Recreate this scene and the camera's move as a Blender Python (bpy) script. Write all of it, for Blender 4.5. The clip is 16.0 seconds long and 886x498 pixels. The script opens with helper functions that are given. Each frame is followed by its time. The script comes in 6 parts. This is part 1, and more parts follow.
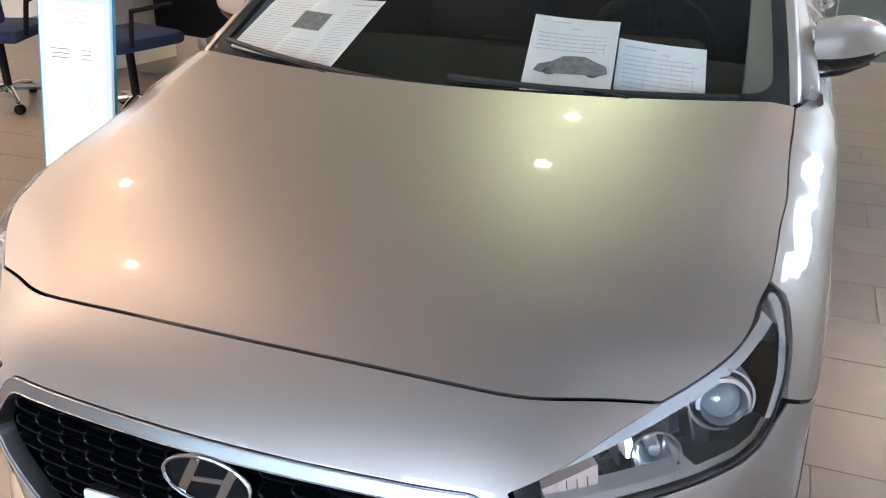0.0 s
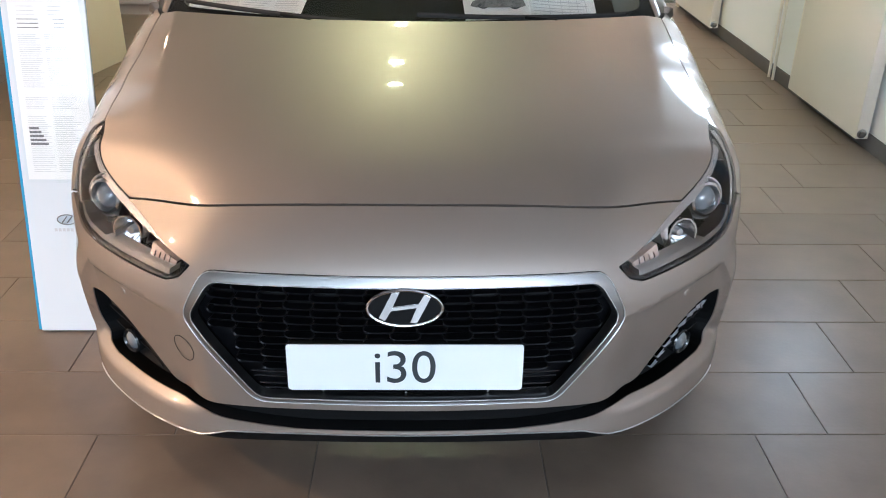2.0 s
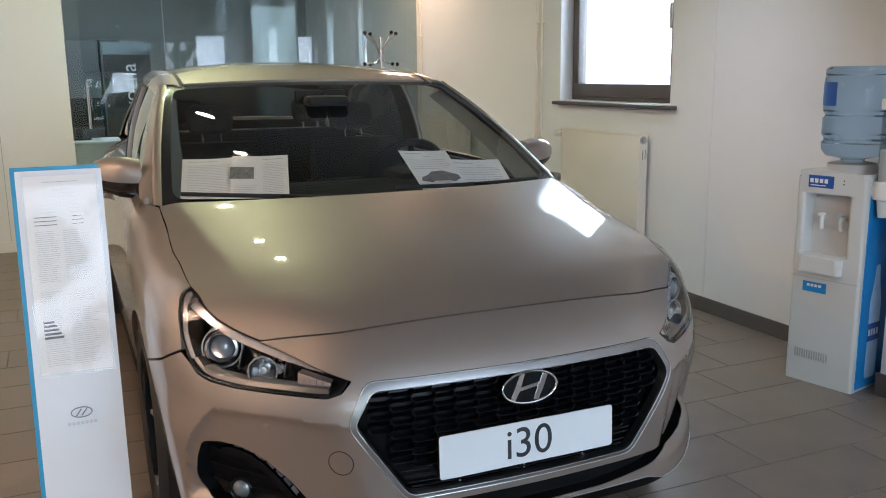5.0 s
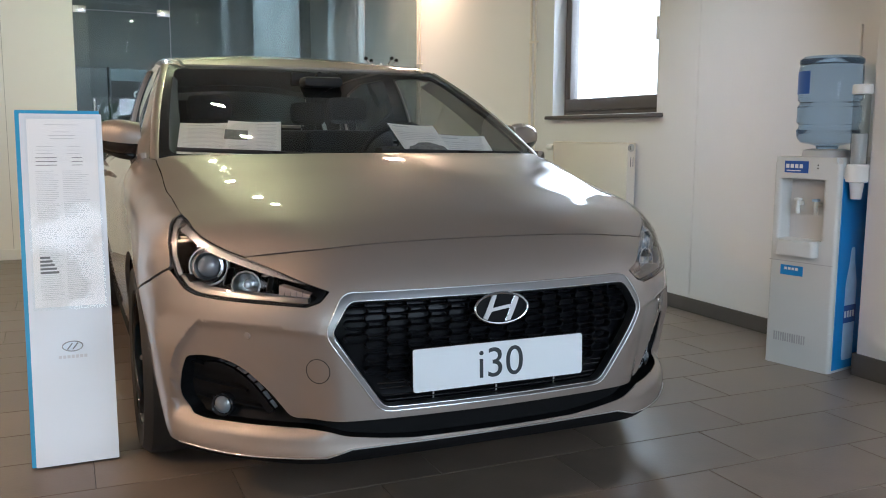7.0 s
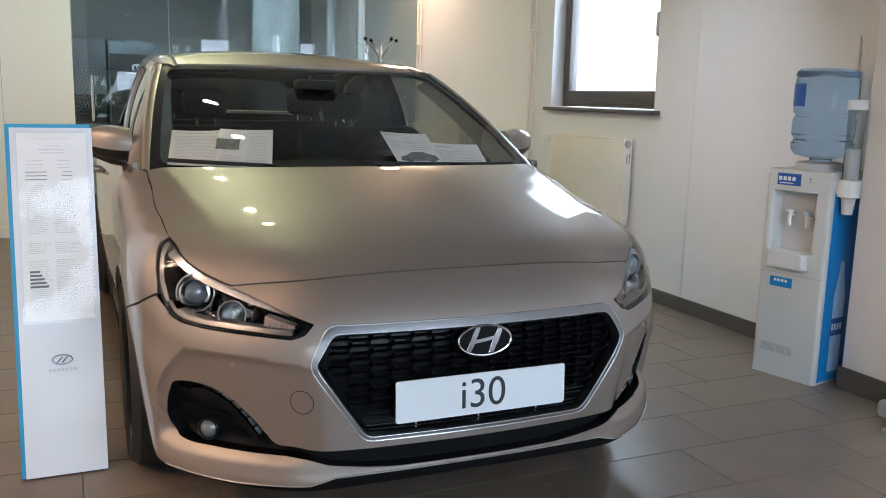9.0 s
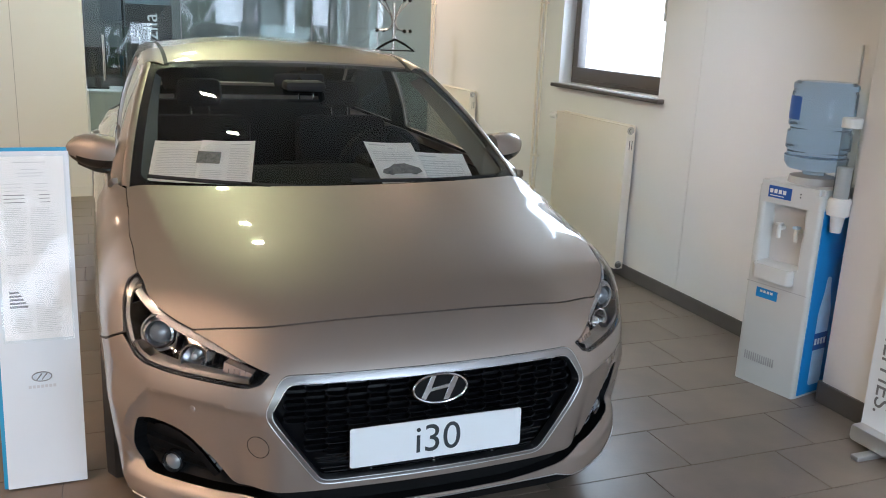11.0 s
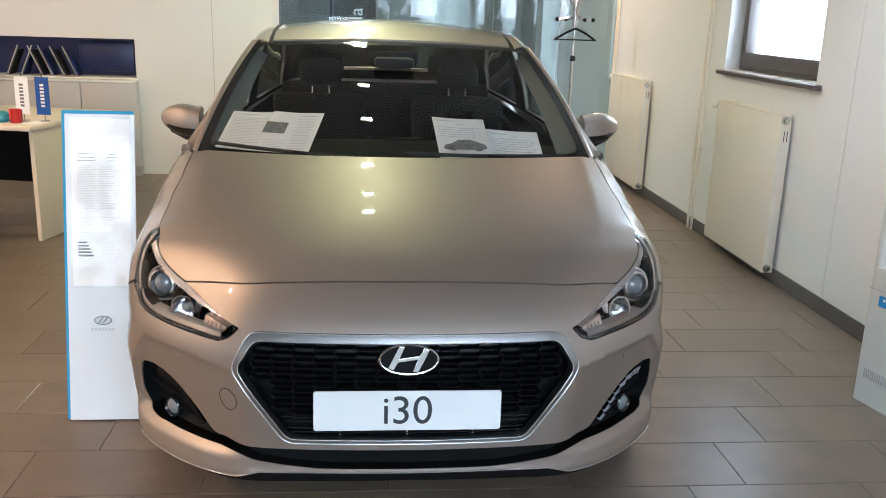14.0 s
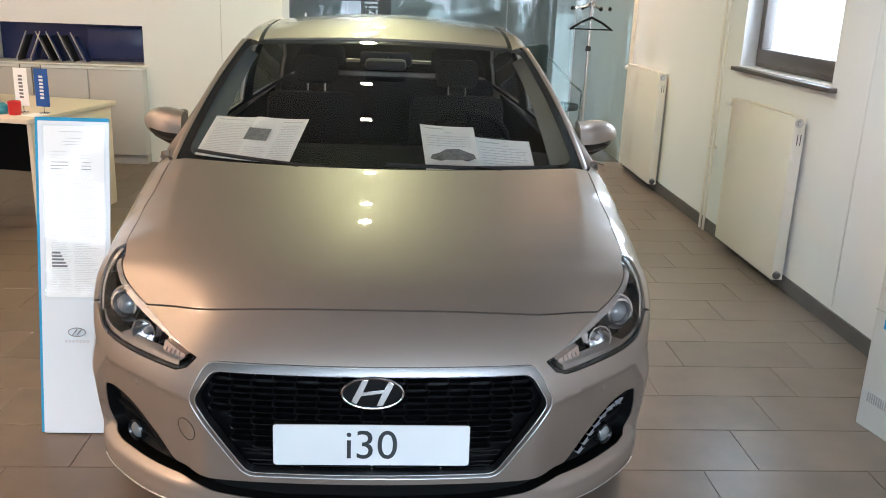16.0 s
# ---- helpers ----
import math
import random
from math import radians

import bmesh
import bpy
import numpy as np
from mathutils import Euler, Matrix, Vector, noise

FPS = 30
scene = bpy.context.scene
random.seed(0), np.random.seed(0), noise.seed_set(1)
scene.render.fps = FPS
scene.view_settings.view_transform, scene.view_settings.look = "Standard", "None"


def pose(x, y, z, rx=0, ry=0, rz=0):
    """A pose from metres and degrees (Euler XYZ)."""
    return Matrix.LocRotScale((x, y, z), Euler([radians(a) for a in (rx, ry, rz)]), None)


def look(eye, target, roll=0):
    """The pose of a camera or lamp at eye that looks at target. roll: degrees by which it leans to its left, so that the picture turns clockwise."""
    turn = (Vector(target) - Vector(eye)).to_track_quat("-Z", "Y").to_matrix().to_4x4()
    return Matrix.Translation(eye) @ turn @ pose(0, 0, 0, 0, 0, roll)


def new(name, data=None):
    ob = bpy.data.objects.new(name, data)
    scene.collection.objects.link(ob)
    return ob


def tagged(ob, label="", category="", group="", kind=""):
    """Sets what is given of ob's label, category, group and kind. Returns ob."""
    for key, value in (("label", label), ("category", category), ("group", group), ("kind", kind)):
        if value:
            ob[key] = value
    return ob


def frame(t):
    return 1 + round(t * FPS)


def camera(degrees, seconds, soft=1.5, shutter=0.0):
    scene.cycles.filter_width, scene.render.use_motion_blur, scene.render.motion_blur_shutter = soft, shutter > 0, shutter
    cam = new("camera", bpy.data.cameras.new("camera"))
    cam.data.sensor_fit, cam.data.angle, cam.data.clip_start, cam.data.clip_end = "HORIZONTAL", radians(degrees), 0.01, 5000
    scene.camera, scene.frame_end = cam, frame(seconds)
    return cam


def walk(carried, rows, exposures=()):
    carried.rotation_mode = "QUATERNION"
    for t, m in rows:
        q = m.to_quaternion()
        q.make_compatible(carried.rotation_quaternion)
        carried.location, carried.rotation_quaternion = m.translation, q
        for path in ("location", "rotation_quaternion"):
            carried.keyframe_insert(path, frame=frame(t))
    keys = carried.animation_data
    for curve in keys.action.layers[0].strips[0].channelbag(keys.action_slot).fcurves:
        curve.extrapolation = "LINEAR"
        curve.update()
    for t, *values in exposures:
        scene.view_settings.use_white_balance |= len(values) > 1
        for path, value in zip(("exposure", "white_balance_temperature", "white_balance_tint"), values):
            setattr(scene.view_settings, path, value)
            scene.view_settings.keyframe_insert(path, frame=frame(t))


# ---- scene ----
cam = camera(54.2, 16.0, 1.0)
PATH = [
    (0, (0.726, -0.869, 1.473), (0.073, 0.824, 0.633), 0.1),
    (0.5, (0.479, -0.937, 1.449), (-0.116, 0.776, 0.606), -0.3),
    (1, (0.266, -1.064, 1.486), (-0.054, 0.714, 0.629), -0.8),
    (1.5, (0.098, -1.355, 1.503), (0.082, 0.421, 0.582), 0.9),
    (2, (0.044, -1.596, 1.523), (0.084, 0.19, 0.624), 0.8),
    (2.5, (-0.035, -1.767, 1.522), (0.04, 0.138, 0.917), 0.8),
    (3, (-0.24, -1.85, 1.491), (-0.081, 0.093, 1.045), 0.5),
    (3.5, (-0.499, -1.96, 1.475), (0.108, -0.092, 1.1), -0.1),
    (4, (-0.7, -2.041, 1.47), (0.041, -0.22, 1.106), 0.5),
    (4.5, (-0.932, -1.949, 1.494), (-0.166, -0.137, 1.133), -0.0),
    (5, (-1.07, -1.881, 1.385), (-0.28, -0.087, 0.989), -0.6),
    (7.5, (-1.079, -2.091, 1.037), (-0.284, -0.272, 0.794), 0.5),
    (8, (-1.083, -2.086, 1.034), (-0.286, -0.267, 0.794), 0.6),
    (8.5, (-1.073, -2.075, 1.022), (-0.281, -0.253, 0.792), 0.6),
    (9, (-1.035, -2.072, 1.238), (-0.247, -0.266, 0.892), 1.4),
    (11.5, (-0.682, -2.101, 1.574), (-0.024, -0.284, 1.06), 2.7),
    (12, (-0.429, -2.096, 1.558), (0.004, -0.214, 1.039), 3.2),
    (12.5, (-0.196, -2.156, 1.517), (0.127, -0.258, 0.978), 4.4),
    (13, (-0.142, -2.176, 1.481), (0.101, -0.271, 0.922), 4.0),
    (13.5, (-0.124, -2.19, 1.486), (0.074, -0.277, 0.937), 2.5),
    (14, (-0.119, -2.205, 1.492), (0.058, -0.283, 0.97), 1.8),
    (14.5, (-0.1, -2.196, 1.488), (0.064, -0.272, 0.966), 1.9),
    (15, (-0.088, -2.202, 1.5), (0.061, -0.276, 0.983), 2.0),
    (15.5, (-0.044, -2.166, 1.558), (0.094, -0.243, 1.024), 2.1),
    (16, (0.041, -2.068, 1.595), (0.16, -0.155, 1.023), 2.2),
]
# the clip's camera settles darker as it turns to the room, and back
EXPOSURE = ((0, 1.33, 5100, 7), (0.8, 1.27, 5150, 8), (1.5, 1.1, 5400, 9), (2.2, 1.03, 5500, 9), (3.0, 0.65, 5480, 8), (4.0, 0.40, 5500, 9), (8.0, 0.43, 5470, 8), (9.2, 0.49, 5470, 9), (11.5, 0.63, 5520, 9), (14, 0.82, 5540, 8), (16.0, 0.86, 5600, 8))
walk(cam, [(t, look(eye, target, roll)) for t, eye, target, roll in PATH], EXPOSURE)

# ---- light ----
world = bpy.data.worlds.new("world")
scene.world = world
world.use_nodes = True
wn = world.node_tree
sky = wn.nodes.new("ShaderNodeTexSky")
sky.sky_type, sky.sun_disc = "NISHITA", False
sky.sun_elevation, sky.sun_rotation = radians(38), radians(150)
wn.links.new(sky.outputs[0], wn.nodes["Background"].inputs[0])
wn.nodes["Background"].inputs[1].default_value = 0.12

CEIL = 3.0                       # ceiling height
WALL_X = 2.32                    # wall with the window
GLASS_Y = 6.4                    # glass partition at the back
WHITE_Y = 5.85                   # white panelled wall at the back
FRONT_Y = -5.0                   # street front behind the walk
LEFT_X = -6.0


def area(name, eye, target, sx, sy, watts, colour, spread=180):
    data = bpy.data.lights.new(name, "AREA")
    data.shape, data.size, data.size_y = "RECTANGLE", sx, sy
    data.energy, data.color, data.spread = watts, colour, radians(spread)
    ob = new(name, data)
    ob.matrix_world = look(eye, target)
    return ob


# daylight: the window in the side wall and the glazed street front
area("window_daylight", (2.68, 3.35, 1.85), (0, 3.35, 1.75), 2.3, 1.6, 66, (0.88, 0.94, 1.0))
area("street_daylight", (0.65, FRONT_Y + 0.12, 2.15), (0.65, 1.5, 0.6), 2.3, 1.5, 74, (0.86, 0.93, 1.0))
WHITE = ((1.28, -0.5), (1.28, 1.7), (-0.4, 8.2))
# ceiling spots: cool white in the office, a row of greenish-white ones over the car, warm ones over the desks; those by
# the pier and the far right wall are added fill
GREENISH = ((-0.17, 2.89), (-0.17, 3.49), (-0.16, 4.5), (-0.1, 5.35))
for sx, sy in GREENISH:
    area("ceiling_spot", (sx, sy, CEIL - 0.02), (sx, sy, 0), 0.085, 0.045, {4.5: 11, 5.35: 7}.get(sy, 6), (1.0, 0.98, 0.50))
for sx, sy in WHITE:
    if sy < 2:
        # fill added to brighten the pier wall and the floor before it
        area("added_pier_fill", (sx, sy, CEIL - 0.04), (2.0, sy + 0.1, 0.0), 0.09, 0.09, 3.1, (0.97, 0.97, 1.0), 68)
    else:
        area("white_spot", (sx, sy, CEIL - 0.02), (sx, sy, 0), 0.08, 0.08, 55, (0.95, 0.97, 1.0))
# the last, at x 2.02, is fill added to warm the right wall and floor
WARM = ((-3.0, -1.4), (-2.5, 0.75), (-3.7, 2.5), (-3.2, 4.9), (-4.3, -0.2), (-5.2, 4.2), (2.02, 5.9))
for sx, sy in WARM:
    watts = {-1.4: 18, 4.9: 3, 4.2: 6, 0.75: 22, 2.5: 30, 5.9: 26, -0.2: 80}[sy]
    wide = 0.2 if sx > 0 else 0.08
    area("warm_spot_or_fill", (sx, sy, CEIL - 0.02), (sx, sy, 0), wide, wide, watts, (1.0, 0.63, 0.36), 100 if sy == -1.4 else 180)


# ---- materials ----
def material(name, colour, rough=0.5, metal=0.0, noise_scale=0.0, vary=0.0, bump=0.0, bump_scale=200.0, coat=0.0, spec=0.5,
             rough_vary=0.0, per_object=0.0, glow=None, glow_strength=0.0):
    m = bpy.data.materials.new(name)
    m.use_nodes = True
    t = m.node_tree
    p = t.nodes["Principled BSDF"]
    p.inputs["Base Color"].default_value = (*colour, 1)
    p.inputs["Roughness"].default_value, p.inputs["Metallic"].default_value = rough, metal
    p.inputs["Coat Weight"].default_value, p.inputs["Coat Roughness"].default_value = coat, 0.03
    p.inputs["Specular IOR Level"].default_value = spec
    if glow:
        p.inputs["Emission Color"].default_value, p.inputs["Emission Strength"].default_value = (*glow, 1), glow_strength
    geo = t.nodes.new("ShaderNodeNewGeometry")
    if vary or per_object:
        big = t.nodes.new("ShaderNodeTexNoise")
        big.inputs["Scale"].default_value, big.inputs["Detail"].default_value = noise_scale or 3.0, 6
        t.links.new(geo.outputs["Position"], big.inputs["Vector"])
        hsv = t.nodes.new("ShaderNodeHueSaturation")
        hsv.inputs["Color"].default_value = (*colour, 1)
        span = t.nodes.new("ShaderNodeMapRange")
        span.inputs["To Min"].default_value, span.inputs["To Max"].default_value = 1 - vary, 1 + vary
        t.links.new(big.outputs[0], span.inputs["Value"])
        value = span.outputs[0]
        if per_object:
            info = t.nodes.new("ShaderNodeObjectInfo")
            each = t.nodes.new("ShaderNodeMapRange")
            each.inputs["To Min"].default_value, each.inputs["To Max"].default_value = 1 - per_object, 1 + per_object
            t.links.new(info.outputs["Random"], each.inputs["Value"])
            mul = t.nodes.new("ShaderNodeMath")
            mul.operation = "MULTIPLY"
            t.links.new(value, mul.inputs[0]), t.links.new(each.outputs[0], mul.inputs[1])
            value = mul.outputs[0]
        t.links.new(value, hsv.inputs["Value"])
        t.links.new(hsv.outputs[0], p.inputs["Base Color"])
        if rough_vary:
            rr = t.nodes.new("ShaderNodeMapRange")
            rr.inputs["To Min"].default_value, rr.inputs["To Max"].default_value = rough - rough_vary, rough + rough_vary
            t.links.new(big.outputs[0], rr.inputs["Value"])
            t.links.new(rr.outputs[0], p.inputs["Roughness"])
    if bump:
        fine = t.nodes.new("ShaderNodeTexNoise")
        fine.inputs["Scale"].default_value, fine.inputs["Detail"].default_value = bump_scale, 3
        t.links.new(geo.outputs["Position"], fine.inputs["Vector"])
        b = t.nodes.new("ShaderNodeBump")
        b.inputs["Strength"].default_value, b.inputs["Distance"].default_value = bump, 0.002
        t.links.new(fine.outputs[0], b.inputs["Height"])
        t.links.new(b.outputs[0], p.inputs["Normal"])
    return m


def glass(name, tint, gloss=0.02, ior=1.5, strength=1.0):
    """Thin glass: tinted passage with a Fresnel-weighted mirror."""
    m = bpy.data.materials.new(name)
    m.use_nodes = True
    t = m.node_tree
    t.nodes.remove(t.nodes["Principled BSDF"])
    clear, shine, mix, lw, power, scale = (t.nodes.new(n) for n in ("ShaderNodeBsdfTransparent", "ShaderNodeBsdfGlossy", "ShaderNodeMixShader", "ShaderNodeLayerWeight", "ShaderNodeMath", "ShaderNodeMapRange"))
    clear.inputs[0].default_value = (*tint, 1)
    shine.inputs["Roughness"].default_value = gloss
    shine.inputs["Color"].default_value = (strength, strength, strength, 1)
    lw.inputs["Blend"].default_value = 0.5
    power.operation, power.inputs[1].default_value = "POWER", 5.0
    scale.inputs["To Min"].default_value, scale.inputs["To Max"].default_value = ((ior - 1) / (ior + 1)) ** 2, 1.0
    t.links.new(lw.outputs["Facing"], power.inputs[0]), t.links.new(power.outputs[0], scale.inputs["Value"])
    t.links.new(scale.outputs[0], mix.inputs[0])
    t.links.new(clear.outputs[0], mix.inputs[1]), t.links.new(shine.outputs[0], mix.inputs[2])
    t.links.new(mix.outputs[0], t.nodes["Material Output"].inputs[0])
    return m


def car_paint():
    m = material("car_paint", (0.35, 0.302, 0.27), rough=0.48, metal=0.77, coat=1.0)
    t = m.node_tree
    p = t.nodes["Principled BSDF"]
    p.inputs["Coat Roughness"].default_value = 0.04
    geo = t.nodes.new("ShaderNodeNewGeometry")
    flake, dust = t.nodes.new("ShaderNodeTexNoise"), t.nodes.new("ShaderNodeTexNoise")
    flake.inputs["Scale"].default_value, dust.inputs["Scale"].default_value = 900, 4
    dust.inputs["Detail"].default_value = 8
    for node in (flake, dust):
        t.links.new(geo.outputs["Position"], node.inputs["Vector"])
    hsv, span = t.nodes.new("ShaderNodeHueSaturation"), t.nodes.new("ShaderNodeMapRange")
    span.inputs["To Min"].default_value, span.inputs["To Max"].default_value = 0.88, 1.12
    hsv.inputs["Color"].default_value = (0.35, 0.302, 0.27, 1)
    t.links.new(flake.outputs[0], span.inputs["Value"]), t.links.new(span.outputs[0], hsv.inputs["Value"])
    t.links.new(hsv.outputs[0], p.inputs["Base Color"])
    smear = t.nodes.new("ShaderNodeMapRange")
    smear.inputs["To Min"].default_value, smear.inputs["To Max"].default_value = 0.45, 0.52
    t.links.new(dust.outputs[0], smear.inputs["Value"]), t.links.new(smear.outputs[0], p.inputs["Roughness"])
    return m


PAINT = car_paint()
CHROME = material("chrome", (0.62, 0.62, 0.63), rough=0.10, metal=1.0)
DARK_CHROME = material("dark_chrome", (0.32, 0.315, 0.315), rough=0.33, metal=1.0)
GRILLE_BLACK = material("grille_black", (0.004, 0.004, 0.005), rough=0.28, spec=0.11)
SATIN = material("satin_silver", (0.62, 0.62, 0.63), rough=0.3, metal=0.9)
GLOSS_BLACK = material("gloss_black", (0.012, 0.012, 0.013), rough=0.12)
MATT_BLACK = material("matt_black_plastic", (0.006, 0.006, 0.0065), rough=0.6, spec=0.12, vary=0.15, noise_scale=30, bump=0.1, bump_scale=600)
RUBBER = material("rubber", (0.018, 0.018, 0.018), rough=0.7, vary=0.2, noise_scale=25, bump=0.15, bump_scale=300)
LINER = material("dark_liner", (0.012, 0.012, 0.012), rough=0.8)
PILLAR_TRIM = material("grey_pillar_trim", (0.085, 0.09, 0.086), rough=0.8, vary=0.08, noise_scale=30, bump=0.1, bump_scale=500)
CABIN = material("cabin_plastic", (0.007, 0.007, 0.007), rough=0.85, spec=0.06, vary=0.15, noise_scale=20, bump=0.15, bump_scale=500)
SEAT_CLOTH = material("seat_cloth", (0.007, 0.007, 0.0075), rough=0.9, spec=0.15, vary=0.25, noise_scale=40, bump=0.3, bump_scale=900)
CAR_GLASS = glass("windscreen_glass", (0.97, 0.99, 0.97), 0.0, 1.42)
DOOR_GLASS = glass("clear_door_glass", (0.34, 0.37, 0.35), 0.0, 1.45)
SIDE_GLASS = glass("tinted_side_glass", (0.05, 0.06, 0.055), 0.0, 1.5)
CLEAR_COVER = glass("clear_polycarbonate", (0.95, 0.95, 0.95), 0.02, 1.5)
ROOM_GLASS = glass("partition_glass", (0.68, 0.74, 0.72), 0.0, 1.55)
PANE = glass("window_glass", (0.95, 0.97, 0.97), 0.0, 1.5)
LENS = material("lens_glass", (0.14, 0.155, 0.17), rough=0.03, coat=1.0, spec=1.0)
AMBER = material("amber_reflector", (0.52, 0.40, 0.35), rough=0.15, metal=0.4, coat=1.0)
LED = material("faceted_lamp_plastic", (0.30, 0.31, 0.34), rough=0.22, metal=0.15)
LAMP_SILVER = material("lamp_silver_plastic", (0.50, 0.50, 0.52), rough=0.25, metal=0.75)
PAPER = material("printer_paper", (0.92, 0.92, 0.92), rough=0.7, vary=0.02, noise_scale=12)
INK = material("grey_print", (0.20, 0.20, 0.21), rough=0.7)
INK_PALE = material("pale_grey_print", (0.60, 0.60, 0.62), rough=0.7)
PHOTO = material("printed_photo", (0.13, 0.13, 0.13), rough=0.6, vary=0.98, noise_scale=70)
PLATE_WHITE = material("plate_white", (0.78, 0.81, 0.83), rough=0.25, coat=0.4)
PLATE_INK = material("plate_print", (0.025, 0.032, 0.038), rough=0.4)
BOARD = material("white_laminate_board", (0.76, 0.80, 0.84), rough=0.2, coat=0.2, vary=0.02, noise_scale=5)
BLUE_EDGE = material("cyan_board_edge", (0.03, 0.30, 0.55), rough=0.35)
WALL_PAINT = material("wall_paint", (0.80, 0.785, 0.77), rough=0.75, vary=0.04, noise_scale=1.2, bump=0.25, bump_scale=120)
# grey put into the unseen ceiling to weaken its reflection in windscreen and bonnet
CEIL_DIMMED = material("ceiling_dimmed", (0.28, 0.276, 0.27), rough=0.85, vary=0.03, noise_scale=2)
WHITE_PANEL = material("white_wall_panel", (0.78, 0.77, 0.73), rough=0.45, vary=0.03, noise_scale=1.5)
CABINET_GREY = material("pale_grey_laminate", (0.52, 0.51, 0.49), rough=0.4, vary=0.03, noise_scale=2)
TILE = material("grey_floor_tile", (0.150, 0.117, 0.090), rough=0.33, vary=0.42, noise_scale=5, bump=0.14, bump_scale=90, per_object=0.09, rough_vary=0.10)
GROUT = material("grout", (0.10, 0.095, 0.09), rough=0.9, vary=0.2, noise_scale=20)
SKIRT = material("skirting_tile", (0.10, 0.088, 0.08), rough=0.4, vary=0.2, noise_scale=8)
ENAMEL = material("white_radiator_enamel", (0.80, 0.735, 0.63), rough=0.35, vary=0.02, noise_scale=3)
DISPENSER_WHITE = material("dispenser_plastic", (0.60, 0.595, 0.57), rough=0.32, vary=0.03, noise_scale=5)
WHITE_PLASTIC = material("white_plastic", (0.76, 0.76, 0.73), rough=0.35, vary=0.03, noise_scale=6)
GREY_PLASTIC = material("grey_plastic", (0.42, 0.41, 0.40), rough=0.45, vary=0.05, noise_scale=8)
PALE_PLASTIC = material("pale_grey_plastic", (0.62, 0.61, 0.60), rough=0.4, vary=0.04, noise_scale=8)
BLUE_PANEL = material("printed_blue_panel", (0.03, 0.25, 0.62), rough=0.35, vary=0.12, noise_scale=6)
NAVY_PRINT = material("navy_label", (0.02, 0.09, 0.35), rough=0.4)
ICE_PRINT = material("pale_blue_print", (0.45, 0.62, 0.80), rough=0.4, vary=0.3, noise_scale=14)
FRAME_BROWN = material("window_frame_brown", (0.10, 0.082, 0.075), rough=0.4, vary=0.1, noise_scale=10)
STEEL = material("brushed_steel", (0.6, 0.6, 0.6), rough=0.25, metal=1.0)
NAVY_CLOTH = material("navy_upholstery", (0.012, 0.02, 0.06), rough=0.95, vary=0.25, noise_scale=60, bump=0.3, bump_scale=700)
NAVY_BACK = material("navy_niche_lining", (0.012, 0.022, 0.10), rough=0.3)
DESK_TOP = material("cream_desk_laminate", (0.72, 0.63, 0.50), rough=0.4, vary=0.04, noise_scale=7)
CHARCOAL = material("charcoal_banner", (0.03, 0.028, 0.027), rough=0.7, vary=0.1, noise_scale=9)
WHITE_PRINT = material("white_print", (0.8, 0.8, 0.8), rough=0.6)
GREY_PRINT = material("grey_lettering", (0.16, 0.16, 0.17), rough=0.6)
RED = material("red_plastic", (0.55, 0.02, 0.02), rough=0.3)
TEAL = material("teal_plastic", (0.05, 0.28, 0.34), rough=0.35)


def water_blue():
    m = bpy.data.materials.new("blue_bottle_plastic")
    m.use_nodes = True
    t = m.node_tree
    p = t.nodes["Principled BSDF"]
    p.inputs["Base Color"].default_value = (0.48, 0.66, 0.88, 1)
    p.inputs["Roughness"].default_value = 0.04
    p.inputs["Transmission Weight"].default_value = 0.92
    p.inputs["IOR"].default_value = 1.3
    return m


BOTTLE = water_blue()


# ---- building helpers ----
ORIGIN = {}


def thing(name, base, label, category, group="", kind=""):
    ob = new(name)
    ob.empty_display_size = 0.1
    ob.location = base
    ORIGIN[ob] = Vector(base)
    return tagged(ob, label, category, group, kind)


def link(name, mesh, parent=None, label=""):
    """Links a mesh given in world places under a thing or a part."""
    ob = new(name, mesh)
    if parent is not None:
        o = ORIGIN[parent]
        mesh.transform(Matrix.Translation(-o))
        ob.parent = parent
        ORIGIN[ob] = o
    else:
        ORIGIN[ob] = Vector((0, 0, 0))
    if label:
        ob["label"] = label
    return ob


def part(name, bm, mat, parent=None, label="", smooth=True):
    mesh = bpy.data.meshes.new(name)
    bmesh.ops.recalc_face_normals(bm, faces=bm.faces[:])
    bm.to_mesh(mesh)
    bm.free()
    mesh.materials.append(mat)
    if smooth:
        mesh.polygons.foreach_set("use_smooth", [True] * len(mesh.polygons))
        mesh.set_sharp_from_angle(angle=radians(35))
    return link(name, mesh, parent, label)


def box(bm, lo, hi, bevel=0.0, m=None):
    """An upright box between two corners, with softened edges, turned by m."""
    made = bmesh.ops.create_cube(bm, size=1.0)["verts"]
    lo, hi = Vector(lo), Vector(hi)
    size = hi - lo
    for v in made:
        v.co = Vector((v.co.x * size.x, v.co.y * size.y, v.co.z * size.z)) + (lo + hi) / 2
    edges = {e for v in made for e in v.link_edges}
    if bevel:
        out = bmesh.ops.bevel(bm, geom=list(edges), offset=bevel, segments=2, affect="EDGES", profile=0.5)
        made = list({v for f in out["faces"] for v in f.verts} | {v for v in made if v.is_valid})
        seen, todo = set(made), list(made)
        while todo:
            for e in todo.pop().link_edges:
                for v in e.verts:
                    if v not in seen:
                        seen.add(v), todo.append(v)
        made = list(seen)
    if m is not None:
        for v in made:
            v.co = m @ v.co
    return bm


def boxed(lo, hi, bevel=0.004, m=None):
    return box(bmesh.new(), lo, hi, bevel, m)


